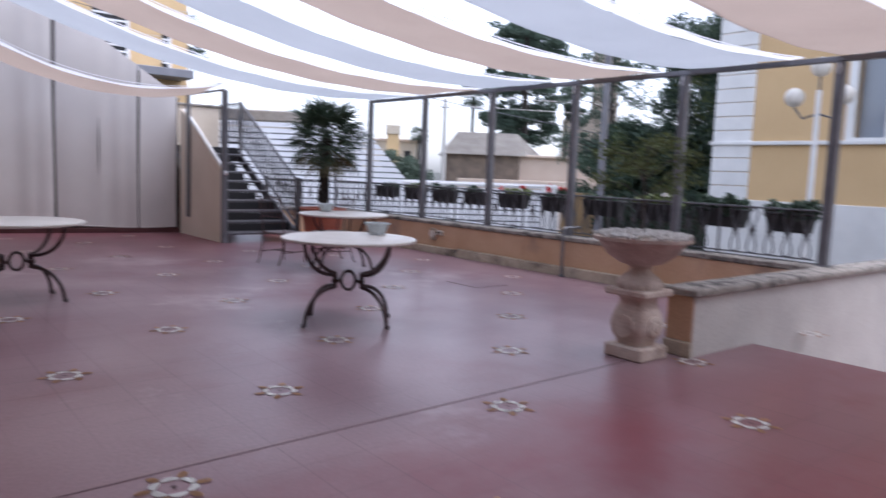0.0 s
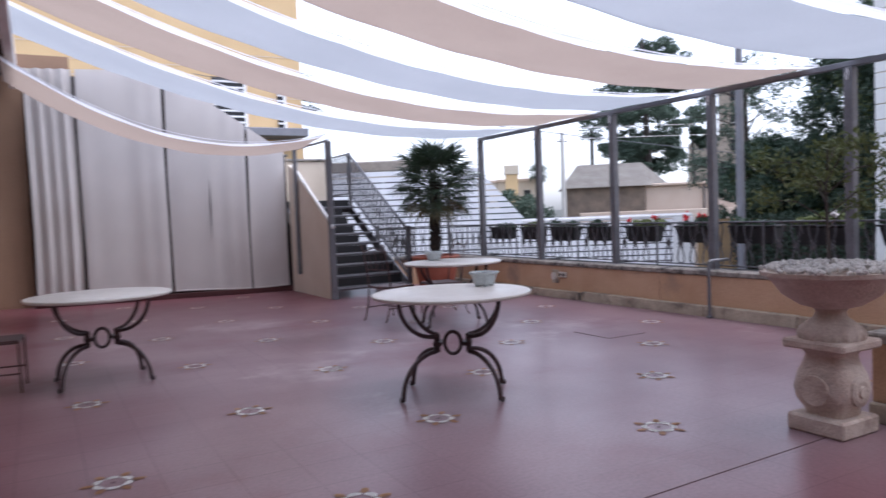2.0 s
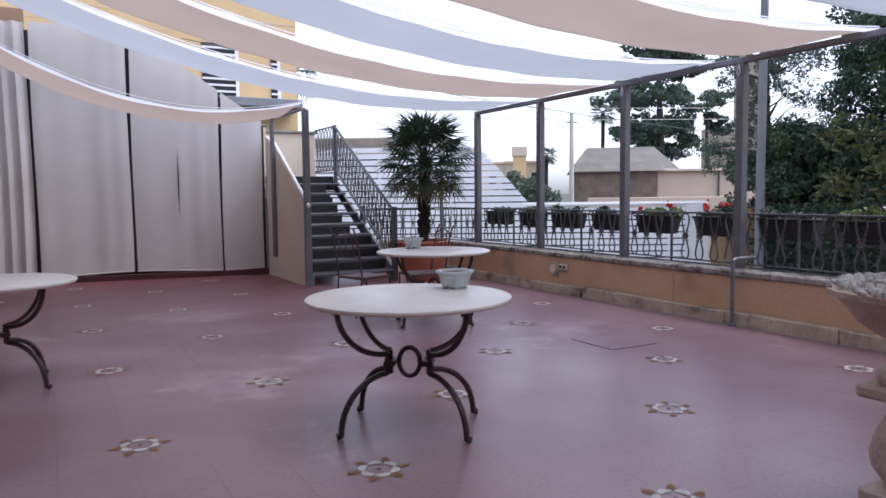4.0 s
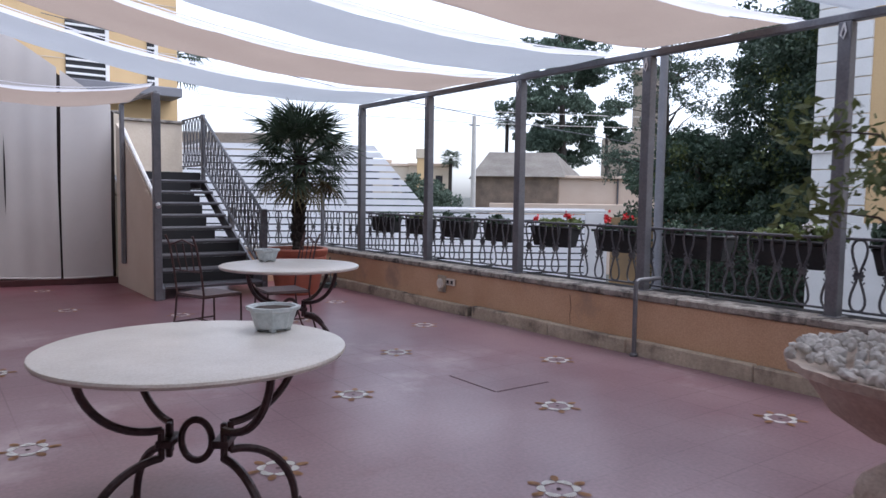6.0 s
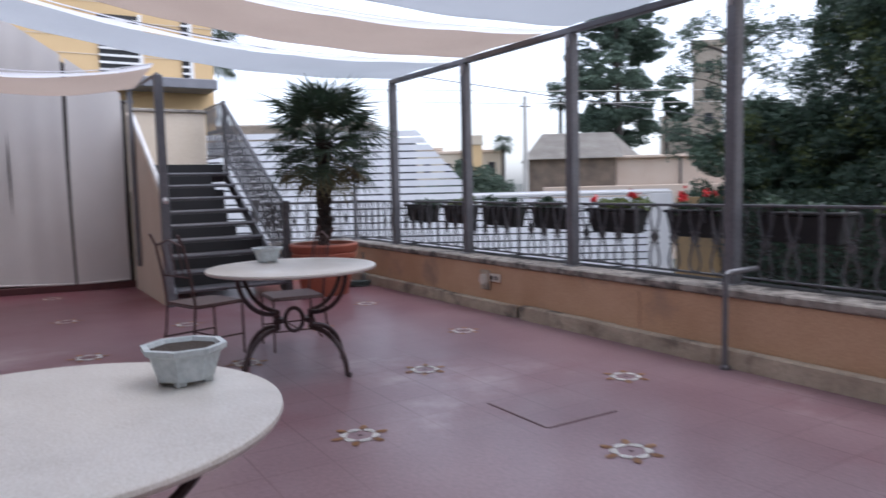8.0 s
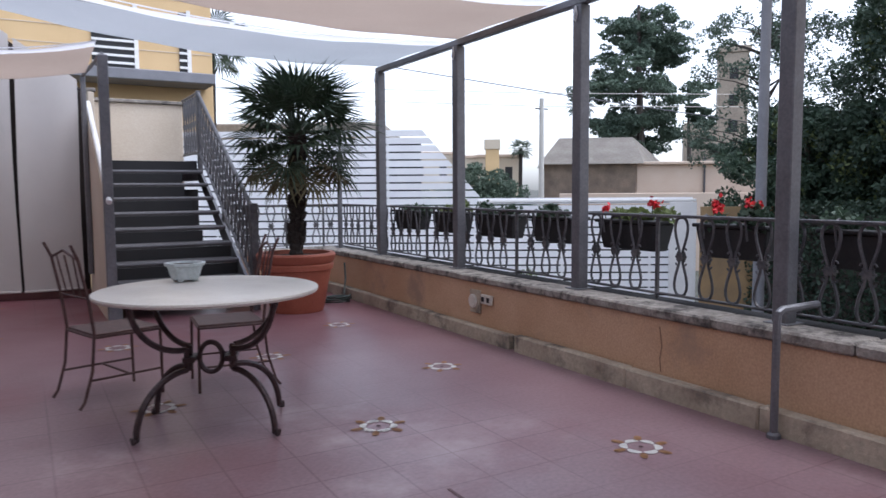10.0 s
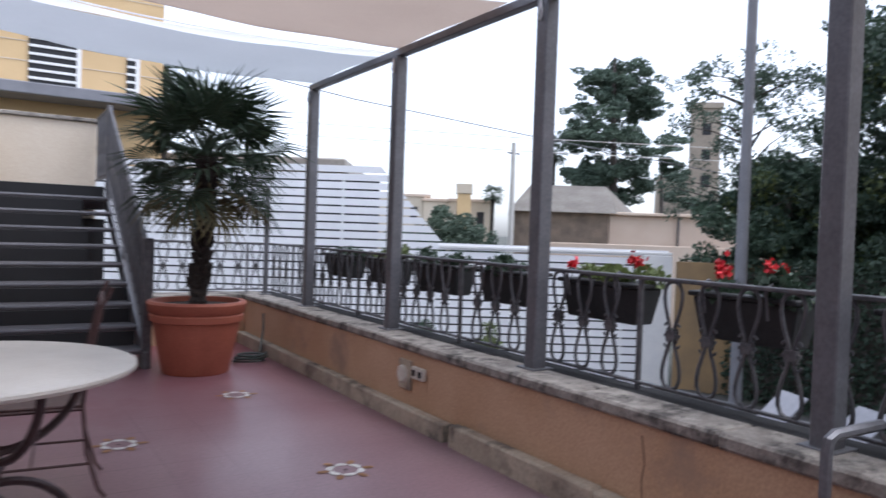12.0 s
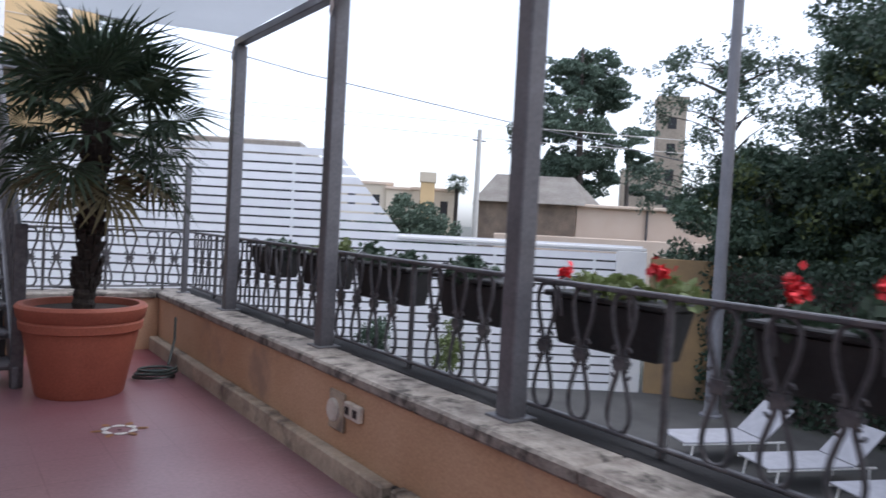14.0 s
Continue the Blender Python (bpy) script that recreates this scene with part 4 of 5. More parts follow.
def wall_lamp(m):
    l = thing("wall_lamp", "black scrolled iron wall lamp with a white globe", "wall lamp", m, "wall lamps")
    part("back_plate", bbox(0, 0.02, -0.04, 0.04, -0.12, 0.12, 0.006), M_BLACK, l)
    part("arm", tube(bmesh.new(), [(0.02, 0, 0.05), (0.12, 0, -0.05), (0.26, 0, -0.06), (0.36, 0, 0.0), (0.37, 0, 0.08)], 0.010, 6), M_BLACK, l)
    part("scroll", tube(bmesh.new(), [(0.16 + 0.07 * math.cos(a) * (1 - a / 9), 0, -0.02 + 0.08 * math.sin(a) * (1 - a / 9)) for a in [i * 0.35 for i in range(22)]], 0.008, 5), M_BLACK, l)
    part("cup", lathe(bmesh.new(), [(0.02, 0.06), (0.06, 0.08), (0.065, 0.10)], 16), M_BLACK, l, m=pose(0.37, 0, 0))
    bm = bmesh.new()
    bmesh.ops.create_uvsphere(bm, u_segments=24, v_segments=14, radius=0.115, matrix=Matrix.Translation((0.37, 0, 0.20)))
    part("globe", bm, M_GLOBE, l, "white opal globe", smooth=True)
    return l


wl = wall_lamp(pose(-8.45, 2.95, 2.38))
for y in (5.75,):
    copy_thing(wl, pose(-8.45, y, 2.38))

# the facade stands 0.2 m in from the floor's edge
for ob in list(scene.objects):
    if ob.parent is None and ob.name.split(".")[0] in ("wall_facade", "window_1", "window_2", "window_3", "baseboard", "fire_cabinet", "wall_lamp", "ceiling_eave", "eave_beams"):
        ob.matrix_basis = Matrix.Translation((0.2, 0, 0)) @ ob.matrix_basis

# ---- garden below ----
bm = bmesh.new()
box(bm, -2500, 2500, -2500, 2500, -2.2, -1.9)
solid("ground", bm, M_GROUND, "dull green and brown ground reaching to the horizon", "ground")
solid("pavement", bbox(0.31, 10.2, 1.2, 14.0, -1.898, -1.85, 0), M_PAVE, "grey paving round the pool below the terrace", "pavement")


def lounger(m):
    l = thing("sun_lounger", "white mesh sun lounger with its back raised", "sun lounger", m, "sun loungers")
    part("seat", bbox(-0.32, 0.32, -1.25, 0.0, 0.32, 0.35, 0.01), M_LOUNGE, l)
    part("backrest", bbox(-0.32, 0.32, 0, 0.62, -0.015, 0.015, 0.01), M_LOUNGE, l, m=pose(0, 0.02, 0.34, 44, 0, 0))
    for sx in (-0.3, 0.3):
        part("side_rail", tube(bmesh.new(), [(sx, -1.25, 0.31), (sx, 0.35, 0.31)], 0.018, 6), M_WHITE, l)
        for y in (-1.1, 0.25):
            part("leg", tube(bmesh.new(), [(sx, y, 0.31), (sx * 1.05, y * 1.05, 0.0)], 0.016, 6), M_WHITE, l)
    return l


lg = lounger(pose(8.0, 4.3, -1.85, 0, 0, -112))
for x, y in ((7.95, 5.5), (8.0, 3.1), (7.9, 1.9)):
    copy_thing(lg, pose(x, y, -1.85, 0, 0, -112))

# white slatted screen: tall part with a raked end, then a low wall
D = Vector((0.85, -0.53, 0)).normalized()
O = Vector((9.8, 9.13, 0))
ANG = math.degrees(math.atan2(D.y, D.x))
scr = thing("slat_screen", "tall white slatted timber screen with a raked end", "screen", pose(O.x, O.y, -1.9, 0, 0, ANG), kind="structure")
PITCH = 0.174
for k in range(26):
    z = 0.05 + k * PITCH
    if z < 2.9:
        x1 = -0.02
    else:
        x1 = -4.85 - (z - 3.0) * 0.86
    x0 = -13.6
    x2 = x1 if z < 2.9 else x1 - (PITCH - 0.036) * 0.86
    bm = bmesh.new()
    fr = [bm.verts.new(v) for v in ((x0, -0.015, z), (x1, -0.015, z), (x2, -0.015, z + PITCH - 0.036), (x0, -0.015, z + PITCH - 0.036))]
    bk = [bm.verts.new((v.co.x, 0.015, v.co.z)) for v in fr]
    bm.faces.new(fr)
    bm.faces.new(bk[::-1])
    for i in range(4):
        bm.faces.new((fr[i], bk[i], bk[(i + 1) % 4], fr[(i + 1) % 4]))
    part("slat", bm, M_SLAT, scr)
# black sheets added behind the slats stand for the shade in the gaps
part("backing", bbox(-13.6, -6.2, 0.03, 0.05, 0, 4.3, 0), M_BLACK, scr, "black sheet added as the shade between the slats")
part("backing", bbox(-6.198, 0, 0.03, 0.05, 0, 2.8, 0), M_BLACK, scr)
for x in range(-13, 0, 2):
    part("batten", bbox(x, x + 0.06, 0.016, 0.029, 0, 2.8 if x > -6 else 4.3, 0), M_WHITE, scr)
part("cap", bbox(-4.9, 0.05, -0.05, 0.08, 2.87, 2.93, 0.006), M_WHITE, scr)
part("end_pier", bbox(-0.55, 0.06, -0.06, -0.018, 0, 2.86, 0.006), M_WHITE, scr, "plain white end pier")
solid("wall_ochre", bbox(0, 2.2, 0, 0.2, 0, 2.75, 0.01), M_OCHREW, "stained ochre garden wall under the trees", "wall").matrix_basis = pose(9.9, 9.0, -1.9, 0, 0, -45)

# building beside the garden
bld = thing("side_building", "yellow building with white quoins, string course and shuttered windows", "building", pose(7.46, 2.4, -1.9))
bm = bmesh.new()
holes = [(-3.95, -2.9, 4.2, 6.4), (-7.6, -6.5, 4.2, 6.4)]
y = -14.0
for ya, yb, za, zb in sorted(holes):
    box(bm, 0, 0.4, y, ya, 2.9, 10)
    box(bm, 0, 0.4, ya, yb, 2.9, za)
    box(bm, 0, 0.4, ya, yb, zb, 10)
    y = yb
box(bm, 0, 0.4, y, 0, 2.9, 10)
box(bm, 0.4, 10, -0.4, 0, 2.9, 10)
part("wall", bm, M_GOLD, bld, "warm yellow plaster")
part("plinth", bbox(-0.05, 10, -14, 0.05, 0, 2.899, 0.01), M_QUOIN, bld, "white rusticated plinth")
for k in range(24):
    part("quoin", bbox(-0.04, 0.85, -0.85 + 0.0, 0.04, 2.9 + k * 0.30, 2.9 + k * 0.30 + 0.285, 0.008), M_QUOIN, bld)
part("string_course", bbox(-0.09, 10, -14, 0.09, 4.07, 4.15, 0.01), M_QUOIN, bld)
part("string_course", bbox(-0.09, 10, -14, -0.852, 6.75, 6.95, 0.01), M_QUOIN, bld)
part("roof", bbox(-0.4, 10, -14, 0.4, 10.0, 10.25, 0.02), M_ROOF, bld)
for ya, yb, za, zb in holes:
    w = part("window", bbox(0.2, 0.24, ya, yb, za, zb, 0), M_GLASS, bld)
    part("frame", bbox(0.15, 0.199, (ya + yb) / 2 - 0.04, (ya + yb) / 2 + 0.04, za, zb, 0.004), M_WHITE, w)
    for a, b, c, d in ((ya - 0.16, ya, za - 0.1, zb + 0.16), (yb, yb + 0.16, za - 0.1, zb + 0.16), (ya, yb, zb, zb + 0.16), (ya, yb, za - 0.1, za)):
        part("surround", bbox(-0.05, 0.2, a, b, c, d, 0.008), M_QUOIN, w)

# street lamp in front of that building
sl = thing("garden_lamp", "white garden lamp post with three opal globes", "lamp", pose(5.5, -0.65, -1.9))
part("post", tube(bmesh.new(), [(0, 0, 0), (0, 0, 0.4), (0, 0, 4.9)], [0.09, 0.06, 0.045], 12), M_WHITE, sl)
for dx, dz in ((0, 5.3), (0.42, 4.8), (-0.42, 4.8)):
    part("arm", tube(bmesh.new(), [(0, 0, 4.5), (0, dx * 0.6, 4.42 if dx else 4.9), (0, dx, dz - 0.17)], 0.02, 6), M_IRON, sl)
    bm = bmesh.new()
    bmesh.ops.create_uvsphere(bm, u_segments=20, v_segments=12, radius=0.17, matrix=Matrix.Translation((0, dx, dz)))
    part("globe", bm, M_GLOBE, sl, smooth=True)

# ---- trees ----
def tree(label, at, trunk, blobs, n, size, material, seed, extra=None, droop=0.0, shell=0.45):
    t = thing("tree", label, "tree", pose(*at))
    r = np.random.default_rng(seed)
    bm = bmesh.new()
    h, r0 = trunk
    pts = [(0.04 * h * math.sin(i * 0.5) * 0.3, 0.03 * i / 10, h * i / 10) for i in range(11)]
    tube(bm, pts, [r0 * (1 - 0.75 * i / 10) for i in range(11)], 9)
    part("trunk", bm, M_BARK, t)
    for b in blobs:
        bm = bmesh.new()
        z0 = max(0.15 * h, min(0.92 * h, b[2] - 0.35 * math.hypot(b[0], b[1])))
        tube(bm, [(0, 0, z0), (b[0] * 0.5, b[1] * 0.5, z0 + (b[2] - z0) * 0.65), (b[0], b[1], b[2])], [min(r0 * 0.2, 0.03), min(r0 * 0.12, 0.018), 0.006], 5)
        part("limb", bm, M_BARK, t)
    fine = []
    for b in blobs:
        for _ in range(9):
            d = r.normal(size=3)
            d /= np.linalg.norm(d)
            fine.append((b[0] + d[0] * b[3] * 0.75, b[1] + d[1] * b[4] * 0.75, b[2] + d[2] * b[5] * 0.75, b[3] * 0.36, b[4] * 0.36, b[5] * 0.36))
    ob = new("crown", leaf_mesh("crown", material, clumps(r, fine, n, shell), r, size, 0.5, droop))
    ob.parent = t
    if extra:
        m2, n2 = extra
        pick = [fine[i] for i in r.choice(len(fine), max(4, len(fine) // 5), replace=False)]
        ob = new("young_leaves", leaf_mesh("young_leaves", m2, clumps(r, [(a, b, c - f * 0.6, d, e, f * 1.2) for a, b, c, d, e, f in pick], n2, shell), r, size * 0.9, 0.5, droop + 0.6))
        ob.parent = t
        tagged(ob, "lighter yellow-green drooping leaves")
    return t


rb = random.Random(4)
def heap(n, rx, ry, z0, z1, s0, s1):
    out = []
    for i in range(n):
        a, q = rb.random() * math.tau, math.sqrt(rb.random())
        z = z0 + (z1 - z0) * rb.random()
        k = 1 - 0.45 * ((z - z0) / max(0.01, z1 - z0)) ** 2
        s = rb.uniform(s0, s1)
        out.append((rx * q * k * math.cos(a), ry * q * k * math.sin(a), z, s, s, s * 0.75))
    return out


tree("large dark green garden tree with drooping lighter leaves", (12.0, 7.8, -1.9), (5.0, 0.16), heap(32, 1.7, 1.7, 1.6, 4.6, 0.6, 1.0), 36000, 0.12, M_LEAF, 31, (M_LEAF2, 6000), 0.3)
tree("large dark green garden tree with drooping lighter leaves", (14.2, 6.2, -1.9), (8.0, 0.2), heap(36, 2.0, 2.0, 2.4, 8.2, 0.8, 1.3), 44000, 0.13, M_LEAF, 32, (M_LEAF2, 10000), 0.3)
tree("large dark green garden tree with drooping lighter leaves", (12.6, 4.6, -1.9), (7.0, 0.2), heap(30, 1.6, 1.7, 2.6, 7.6, 0.8, 1.2), 38000, 0.12, M_LEAF, 33, (M_LEAF2, 12000), 0.4)
tree("tall thin-crowned tree with an airy open crown", (12.2, 9.0, -1.9), (7.3, 0.14), heap(44, 2.1, 2.1, 3.8, 7.3, 0.3, 0.7), 12000, 0.085, M_HAZELEAF, 34, None, 0.0, 0.3)
tree("tall thin-crowned tree with an airy open crown", (17.5, 8.0, -1.9), (9.0, 0.18), heap(52, 3.0, 3.0, 5.2, 9.2, 0.4, 0.8), 17000, 0.10, M_HAZELEAF, 35, None, 0.0, 0.3)
for k, (sx, sy, mt) in enumerate(((6.17, 10.6, M_LEAF2), (5.07, 11.4, M_LEAF))):
    sh = thing("low_shrub", ("bright yellow-green" if mt is M_LEAF2 else "dark green") + " low shrub at the foot of the white screen", "shrub", pose(sx, sy, -1.852))
    rs = np.random.default_rng(60 + k)
    part("stem", tube(bmesh.new(), [(0, 0, 0), (0.02, 0.01, 0.5), (-0.02, 0.03, 1.0)], [0.03, 0.02, 0.008], 6), M_BARK, sh)
    ob = new("foliage", leaf_mesh("foliage", mt, clumps(rs, [(rs.uniform(-0.25, 0.25), rs.uniform(-0.25, 0.25), rs.uniform(0.55, 1.2), 0.18, 0.18, 0.16) for _ in range(9)], 1500, 0.2), rs, 0.07, 0.5))
    ob.parent = sh
gp_ = thing("garden_pole", "tall plain grey pole rising above the garden trees", "pole", pose(9.6, 7.25, -1.85))
part("shaft", tube(bmesh.new(), [(0, 0, 0.03), (0, 0, 4.0), (0.03, 0.0, 9.5)], [0.12, 0.105, 0.09], 12), M_STEEL2, gp_, smooth=True)
part("foot", lathe(bmesh.new(), [(0.2, 0), (0.2, 0.03), (0.14, 0.05), (0.13, 0.12)], 16), M_STEEL2, gp_)
rg = np.random.default_rng(41)
hd = thing("hedge", "dark clipped hedge behind the loungers", "hedge", pose(10.9, 5.3, -1.9))
ob = new("leaves", leaf_mesh("leaves", M_LEAF, np.column_stack([rg.uniform(-0.4, 0.4, 26000), rg.uniform(-3.4, 3.0, 26000), rg.uniform(0.0, 2.9, 26000)]), rg, 0.10, 0.6))
ob.parent = hd
part("stem", bbox(-0.1, 0.1, -3.3, 2.9, 0, 2.6, 0.02), M_BARK, hd)
tree("round dark shrub beyond the slatted screen", (10.0, 18.9, -1.9), (3.2, 0.12), heap(12, 1.5, 1.0, 2.4, 3.7, 0.5, 0.8), 9000, 0.12, M_HAZELEAF, 36)
tree("round dark shrub beyond the slatted screen", (11.7, 20.2, -1.9), (2.8, 0.12), heap(10, 1.3, 1.0, 2.2, 3.2, 0.5, 0.7), 7000, 0.12, M_HAZELEAF, 37)
# tall pine far off: flat layered clumps
pb = []
for i in range(56):
    z = rb.uniform(6.5, 16.8)
    w = 5.0 * (1 - abs(z - 11.0) / 9.5)
    a = rb.random() * math.tau
    pb.append((w * rb.uniform(0.3, 1.0) * math.cos(a), w * rb.uniform(0.3, 1.0) * math.sin(a), z, rb.uniform(1.1, 1.9), rb.uniform(1.1, 1.9), rb.uniform(0.6, 1.0)))
tree("tall far-off stone pine with layered clumps", (39.0, 39.8, -1.9), (17.4, 0.45), pb, 44000, 0.28, M_HAZELEAF, 38)
pb2 = [(x + rb.uniform(-1, 1), rb.uniform(-1, 1), 9 - abs(x) * 0.5 + rb.uniform(-1, 1), 1.1, 1.1, 0.55) for x in (-1.5, 0, 1.5, 3, 4.5)]
tree("tall far-off stone pine with layered clumps", (42.0, 37.4, -1.9), (10.0, 0.3), pb2, 7000, 0.28, M_HAZELEAF, 39)


def far_palm(at, h, s):
    t = thing("far_palm", "distant palm with a thin trunk", "palm", pose(*at), "far palms")
    part("trunk", tube(bmesh.new(), [(0, 0, 0), (0.1, 0, h)], 0.16, 7), M_TRUNK, t)
    for k in range(26):
        share("frond", fans[k % 4], t, pose(0.1, 0, h, 0, 0, k * 137.5) @ pose(0, 0, 0, 0, 30 - 4.0 * k + 20, 0) @ Matrix.Scale(s, 4))
    return t


far_palm((31.5, 45.4, -1.9), 6.4, 1.3)
far_palm((35.2, 42.5, -1.9), 9.8, 1.6)
far_palm((1.6, 20.5, -1.9), 7.6, 1.6)

# ---- houses beyond ----
hs = thing("stone_house", "low rubble stone house with a grey tiled roof", "house", pose(17.5, 18.6, -1.9, 0, 0, -37))
part("wall", bbox(-3.6, 0, 0, 5, 0, 4.15, 0.02), M_STONEH, hs)
bm = bmesh.new()
rv = [bm.verts.new(v) for v in ((-3.8, -0.3, 4.15), (0.25, -0.3, 4.15), (2.0, 5.3, 4.25), (-2.9, 2.5, 5.35), (0.2, 2.5, 5.35), (-3.8, 5.3, 4.15))]
for f in ((0, 1, 4, 3), (1, 2, 4), (3, 4, 2, 5), (0, 3, 5)):
    bm.faces.new([rv[i] for i in f])
bmesh.ops.solidify(bm, geom=bm.faces[:], thickness=0.12)
part("roof", bm, M_ROOF, hs)
ph = thing("pink_house", "low pinkish plastered house beside the stone house", "house", pose(17.5, 18.6, -1.9, 0, 0, -37))
part("wall", bbox(0.02, 7.0, 0.1, 5, 0, 4.10, 0.02), M_PINKH, ph)
part("roof", bbox(0.02, 7.2, -0.1, 5.2, 4.102, 4.22, 0.02), M_PINKH, ph)
part("downpipe", tube(bmesh.new(), [(2.6, 0.05, 3.0), (2.6, 0.05, 4.4)], 0.04, 6), M_IRON, ph)
part("garden_wall", bbox(-3.0, 7.0, -0.7, -0.5, 0, 3.0, 0.02), M_PINKH, ph)
up = thing("utility_pole", "pale concrete utility pole", "pole", pose(14.3, 20.5, -1.9))
part("shaft", tube(bmesh.new(), [(0, 0, 0), (0, 0, 6.7)], [0.13, 0.09], 10), M_PALE, up)
part("bracket", tube(bmesh.new(), [(-0.3, 0, 6.3), (0.3, 0, 6.3)], 0.03, 6), M_IRON, up)
lowb = thing("long_building", "long low building with a grey roof behind the screen", "building", pose(1.0, 24.0, -1.9, 0, 0, -32))
part("wall", bbox(-6, 7.2, 0, 6, 0, 5.0, 0.02), M_FAR, lowb)
part("roof", bbox(-6.2, 7.4, -0.3, 6.2, 5.002, 5.45, 0.05), M_ROOF, lowb)
rng = np.random.default_rng(9)
for k in range(16):
    f = k / 15
    x, y = 20 + 12 * f + rng.uniform(-1, 1), 66 - 18 * f + rng.uniform(-2, 2)
    hgt = rng.uniform(4.6, 6.6)
    b = thing("far_house", "distant cream flat-roofed house", "house", pose(x, y, -1.9, 0, 0, rng.uniform(-50, -20)), "far houses")
    w = rng.uniform(1.2, 2.4)
    part("wall", bbox(-w, w, -2, 2, 0, hgt, 0.03), M_FAR, b)
    part("parapet", bbox(-w - 0.1, w + 0.1, -2.1, 2.1, hgt + 0.002, hgt + 0.25, 0.03), M_PINKH, b)
    for s in (-0.5, 0.4):
        part("window", bbox(s * w - 0.3, s * w + 0.3, -2.03, -2.005, hgt - 1.9, hgt - 0.8, 0), M_BLACK, b)
tw = thing("far_tower", "distant cream water tower", "tower", pose(29.7, 46.7, -1.9, 0, 0, -35))
part("shaft", bbox(-0.55, 0.55, -0.5, 0.5, 0, 6.4, 0.03), M_GOLD, tw)
part("head", bbox(-0.65, 0.65, -0.6, 0.6, 6.402, 7.2, 0.03), M_FAR, tw)
ct = thing("far_block", "distant weathered stone tower behind the trees", "tower", pose(56.5, 45, -1.9, 0, 0, -45))
part("shaft", bbox(-1.3, 1.3, -1.3, 1.3, 0, 16.0, 0.05), M_CASTLE, ct)
part("cornice", bbox(-1.5, 1.5, -1.5, 1.5, 16.002, 16.6, 0.05), M_CASTLE, ct)
part("wing", bbox(-4.4, -1.31, -1.3, 1.3, 0, 9.5, 0.05), M_CASTLE, ct)
for z in (6.0, 8.5, 11.0, 13.5):
    part("window", bbox(-0.4, 0.4, -1.34, -1.305, z, z + 1.1, 0), M_BLACK, ct)

# yellow building behind the stairs
yb_ = thing("yellow_building", "yellow rendered building with a balcony and slatted shutters", "building", pose(0, 18, -1.9))
part("wall", bbox(-9, 1.2, 0, 6, 0, 11, 0.02), M_GOLD, yb_)
part("balcony", bbox(-3.6, 1.02, -1.1, -0.002, 5.90, 6.16, 0.02), M_STEEL2, yb_, "grey balcony slab")
for x0, x1 in ((-1.74, -0.75), (0.35, 0.55)):
    for z0 in (6.165,):
        w = part("window", bbox(x0, x1, -0.03, -0.004, z0, z0 + 1.7, 0), M_BLACK, yb_)
        part("frame", bbox(x1, x1 + 0.1, -0.06, -0.004, z0, z0 + 1.75, 0.006), M_WHITE, w)
        for k in range(9):
            part("slat", bbox(x0, x1, -0.07, -0.031, z0 + 0.05 + k * 0.185, z0 + 0.11 + k * 0.185, 0.004), M_WHITE, w)
for k in range(5):
    part("render_joint", bbox(-9, 1.203, -0.012, -0.004, 6.8 + 0.45 * k, 6.82 + 0.45 * k, 0), M_CREAM, yb_)
wire = thing("overhead_cable", "thin black overhead cable across the sky", "cable")
part("strand", tube(bmesh.new(), [(-2.3, 17.9, 6.0), (0.89, 14.68, 4.85), (4.02, 12.74, 4.05), (7.24, 10.73, 3.40), (11.9, 8.6, 2.7)], 0.012, 5), M_STEEL, wire)
for dz in (0, 0.5):
    c = thing("overhead_cable", "thin pale overhead cable across the sky", "cable")
    part("strand", tube(bmesh.new(), [(5.5, 30, 5.4 + dz), (14.3, 20.5, 4.5 + dz), (30, 14, 4.6 + dz)], 0.015, 5), M_PALE, c)

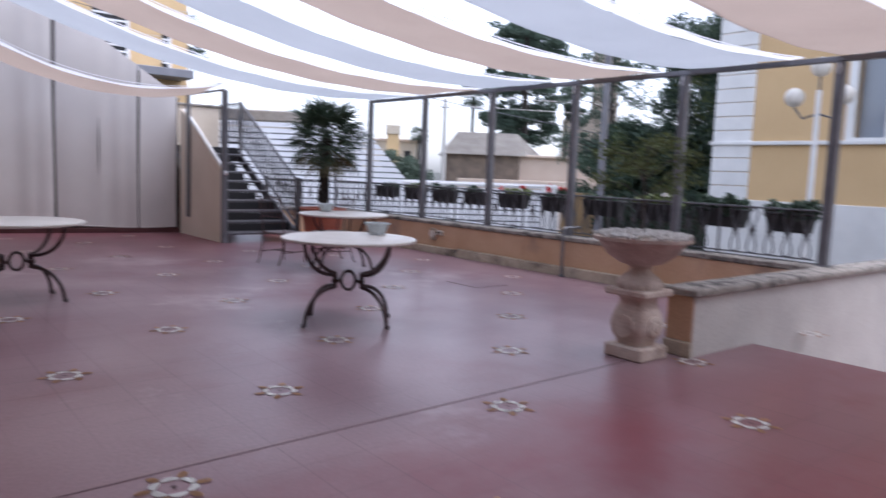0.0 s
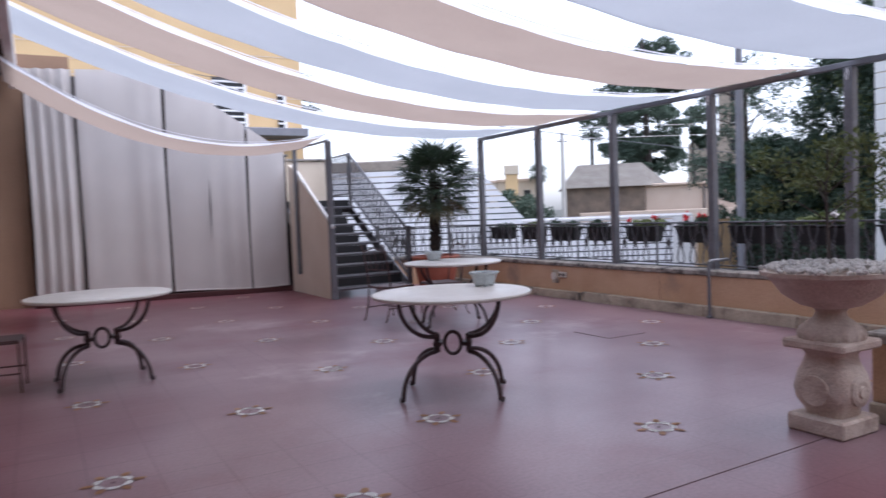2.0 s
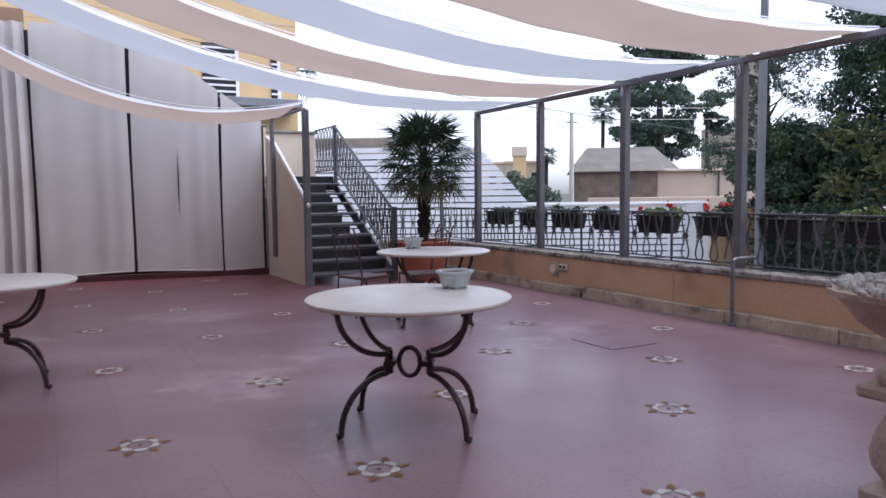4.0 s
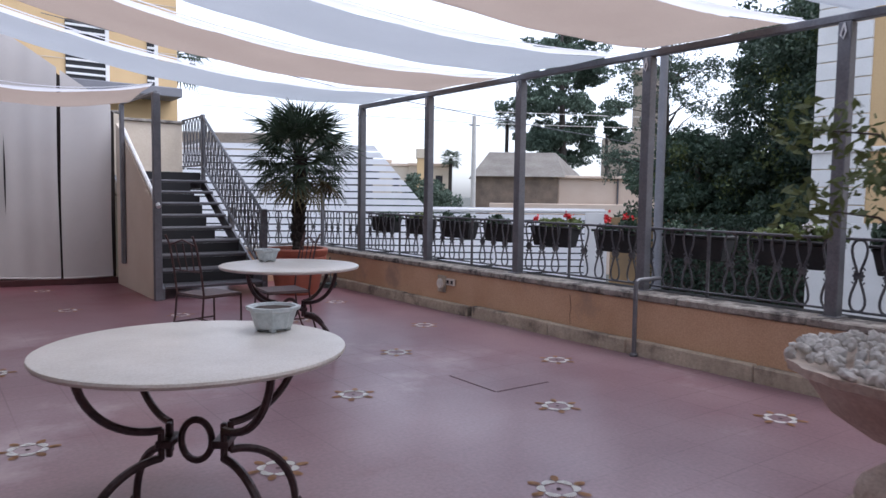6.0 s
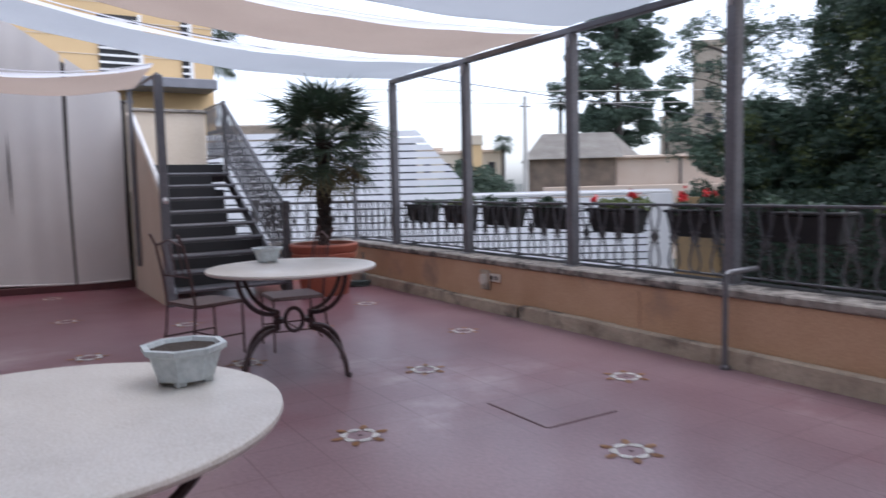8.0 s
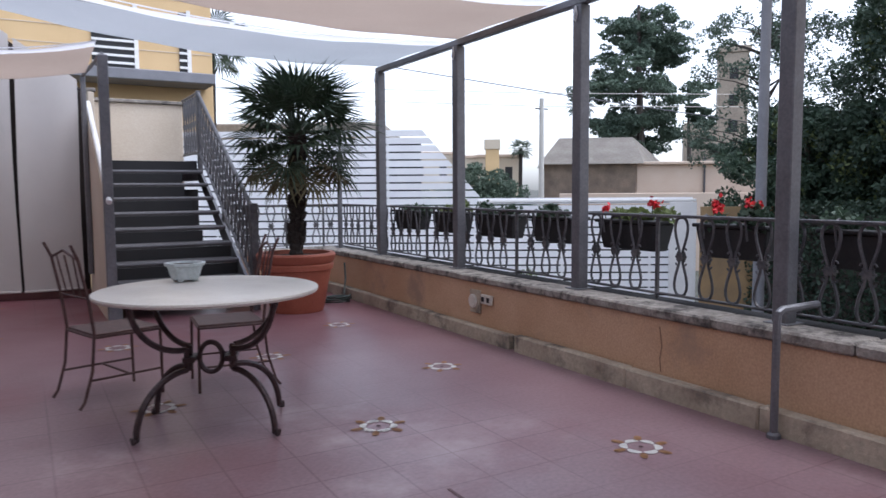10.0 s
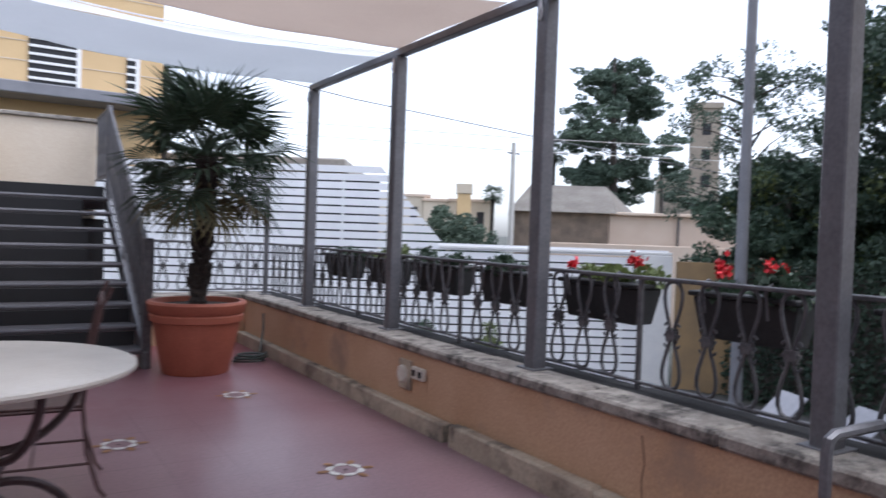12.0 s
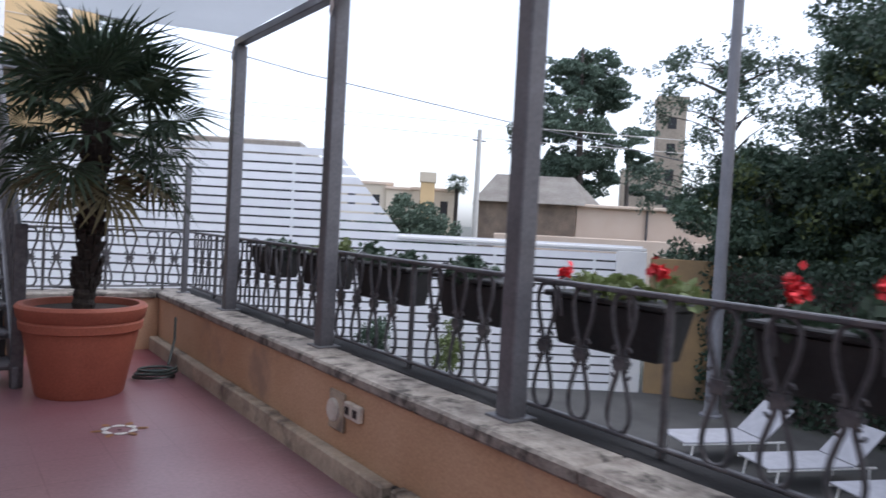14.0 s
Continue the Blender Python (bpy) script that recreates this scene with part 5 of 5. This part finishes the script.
# ---- floor inlays and joints ----
def petals(radius, along, across, n, shift, hollow, material, name):
    """Rounded petals in a ring; hollow bends the inner side outward into a crescent."""
    bm = bmesh.new()
    for k in range(n):
        a0 = (k + shift) * math.tau / n
        pts = []
        for i in range(14):
            t = i * math.tau / 14
            u, v = along * math.cos(t), across * math.sin(t)
            u += hollow * (1 - (v / across) ** 2) * (1 if math.cos(t) < 0 else 0) - hollow * 0.8 * (v / across) ** 2
            pts.append((radius + u, v))
        bm.faces.new([bm.verts.new((x * math.cos(a0) - y * math.sin(a0), x * math.sin(a0) + y * math.cos(a0), 0)) for x, y in pts])
    bmesh.ops.solidify(bm, geom=bm.faces[:], thickness=-0.003)
    return mesh_of(name, bm, material)


ROS = petals(0.080, 0.025, 0.038, 6, 0.0, 0.010, M_PETAL, "white_petals")
TIP = petals(0.124, 0.033, 0.020, 6, 0.5, 0.0, M_OCHRE, "ochre_petals")
EYE = petals(0.0, 0.012, 0.012, 1, 0.0, 0.0, M_JOINT, "dark_eye")
for i in range(-1, 9):
    for j in range(-9, 8):
        if (i + j) % 2:
            continue
        x, y = -0.845 - 0.96 * i - 0.008 * j, 0.252 + 0.96 * j
        if not -8.0 < x < -0.3 or not -8.5 < y < 7.2 or (y < -3.6 and x > -1.9) or (y > 4.9 and x > -2.9):
            continue
        o = share("flower_inlay", ROS, floor, pose(x, y, 0.0045, 0, 0, -38 + (i * 37 + j * 11) % 7))
        share("ochre_petal_ring", TIP, o, pose(0, 0, -0.0005))
        share("dark_eye", EYE, o, pose(0, 0, -0.0005))
for a, b in (((-8.4, -3.47), (-2.68, -3.29)),):
    d = Vector((b[0] - a[0], b[1] - a[1], 0))
    m = pose(a[0], a[1], 0, 0, 0, math.degrees(math.atan2(d.y, d.x)))
    part("floor_joint", bbox(0, d.length, -0.003, 0.003, -0.002, 0.0025, 0), M_JOINT, floor, m=m)
part("hatch_joint", bbox(-1.915, -1.90, -0.22, 0.31, -0.002, 0.0025, 0), M_JOINT, floor)
part("hatch_joint", bbox(-1.899, -1.41, -0.235, -0.22, -0.002, 0.0025, 0), M_JOINT, floor)
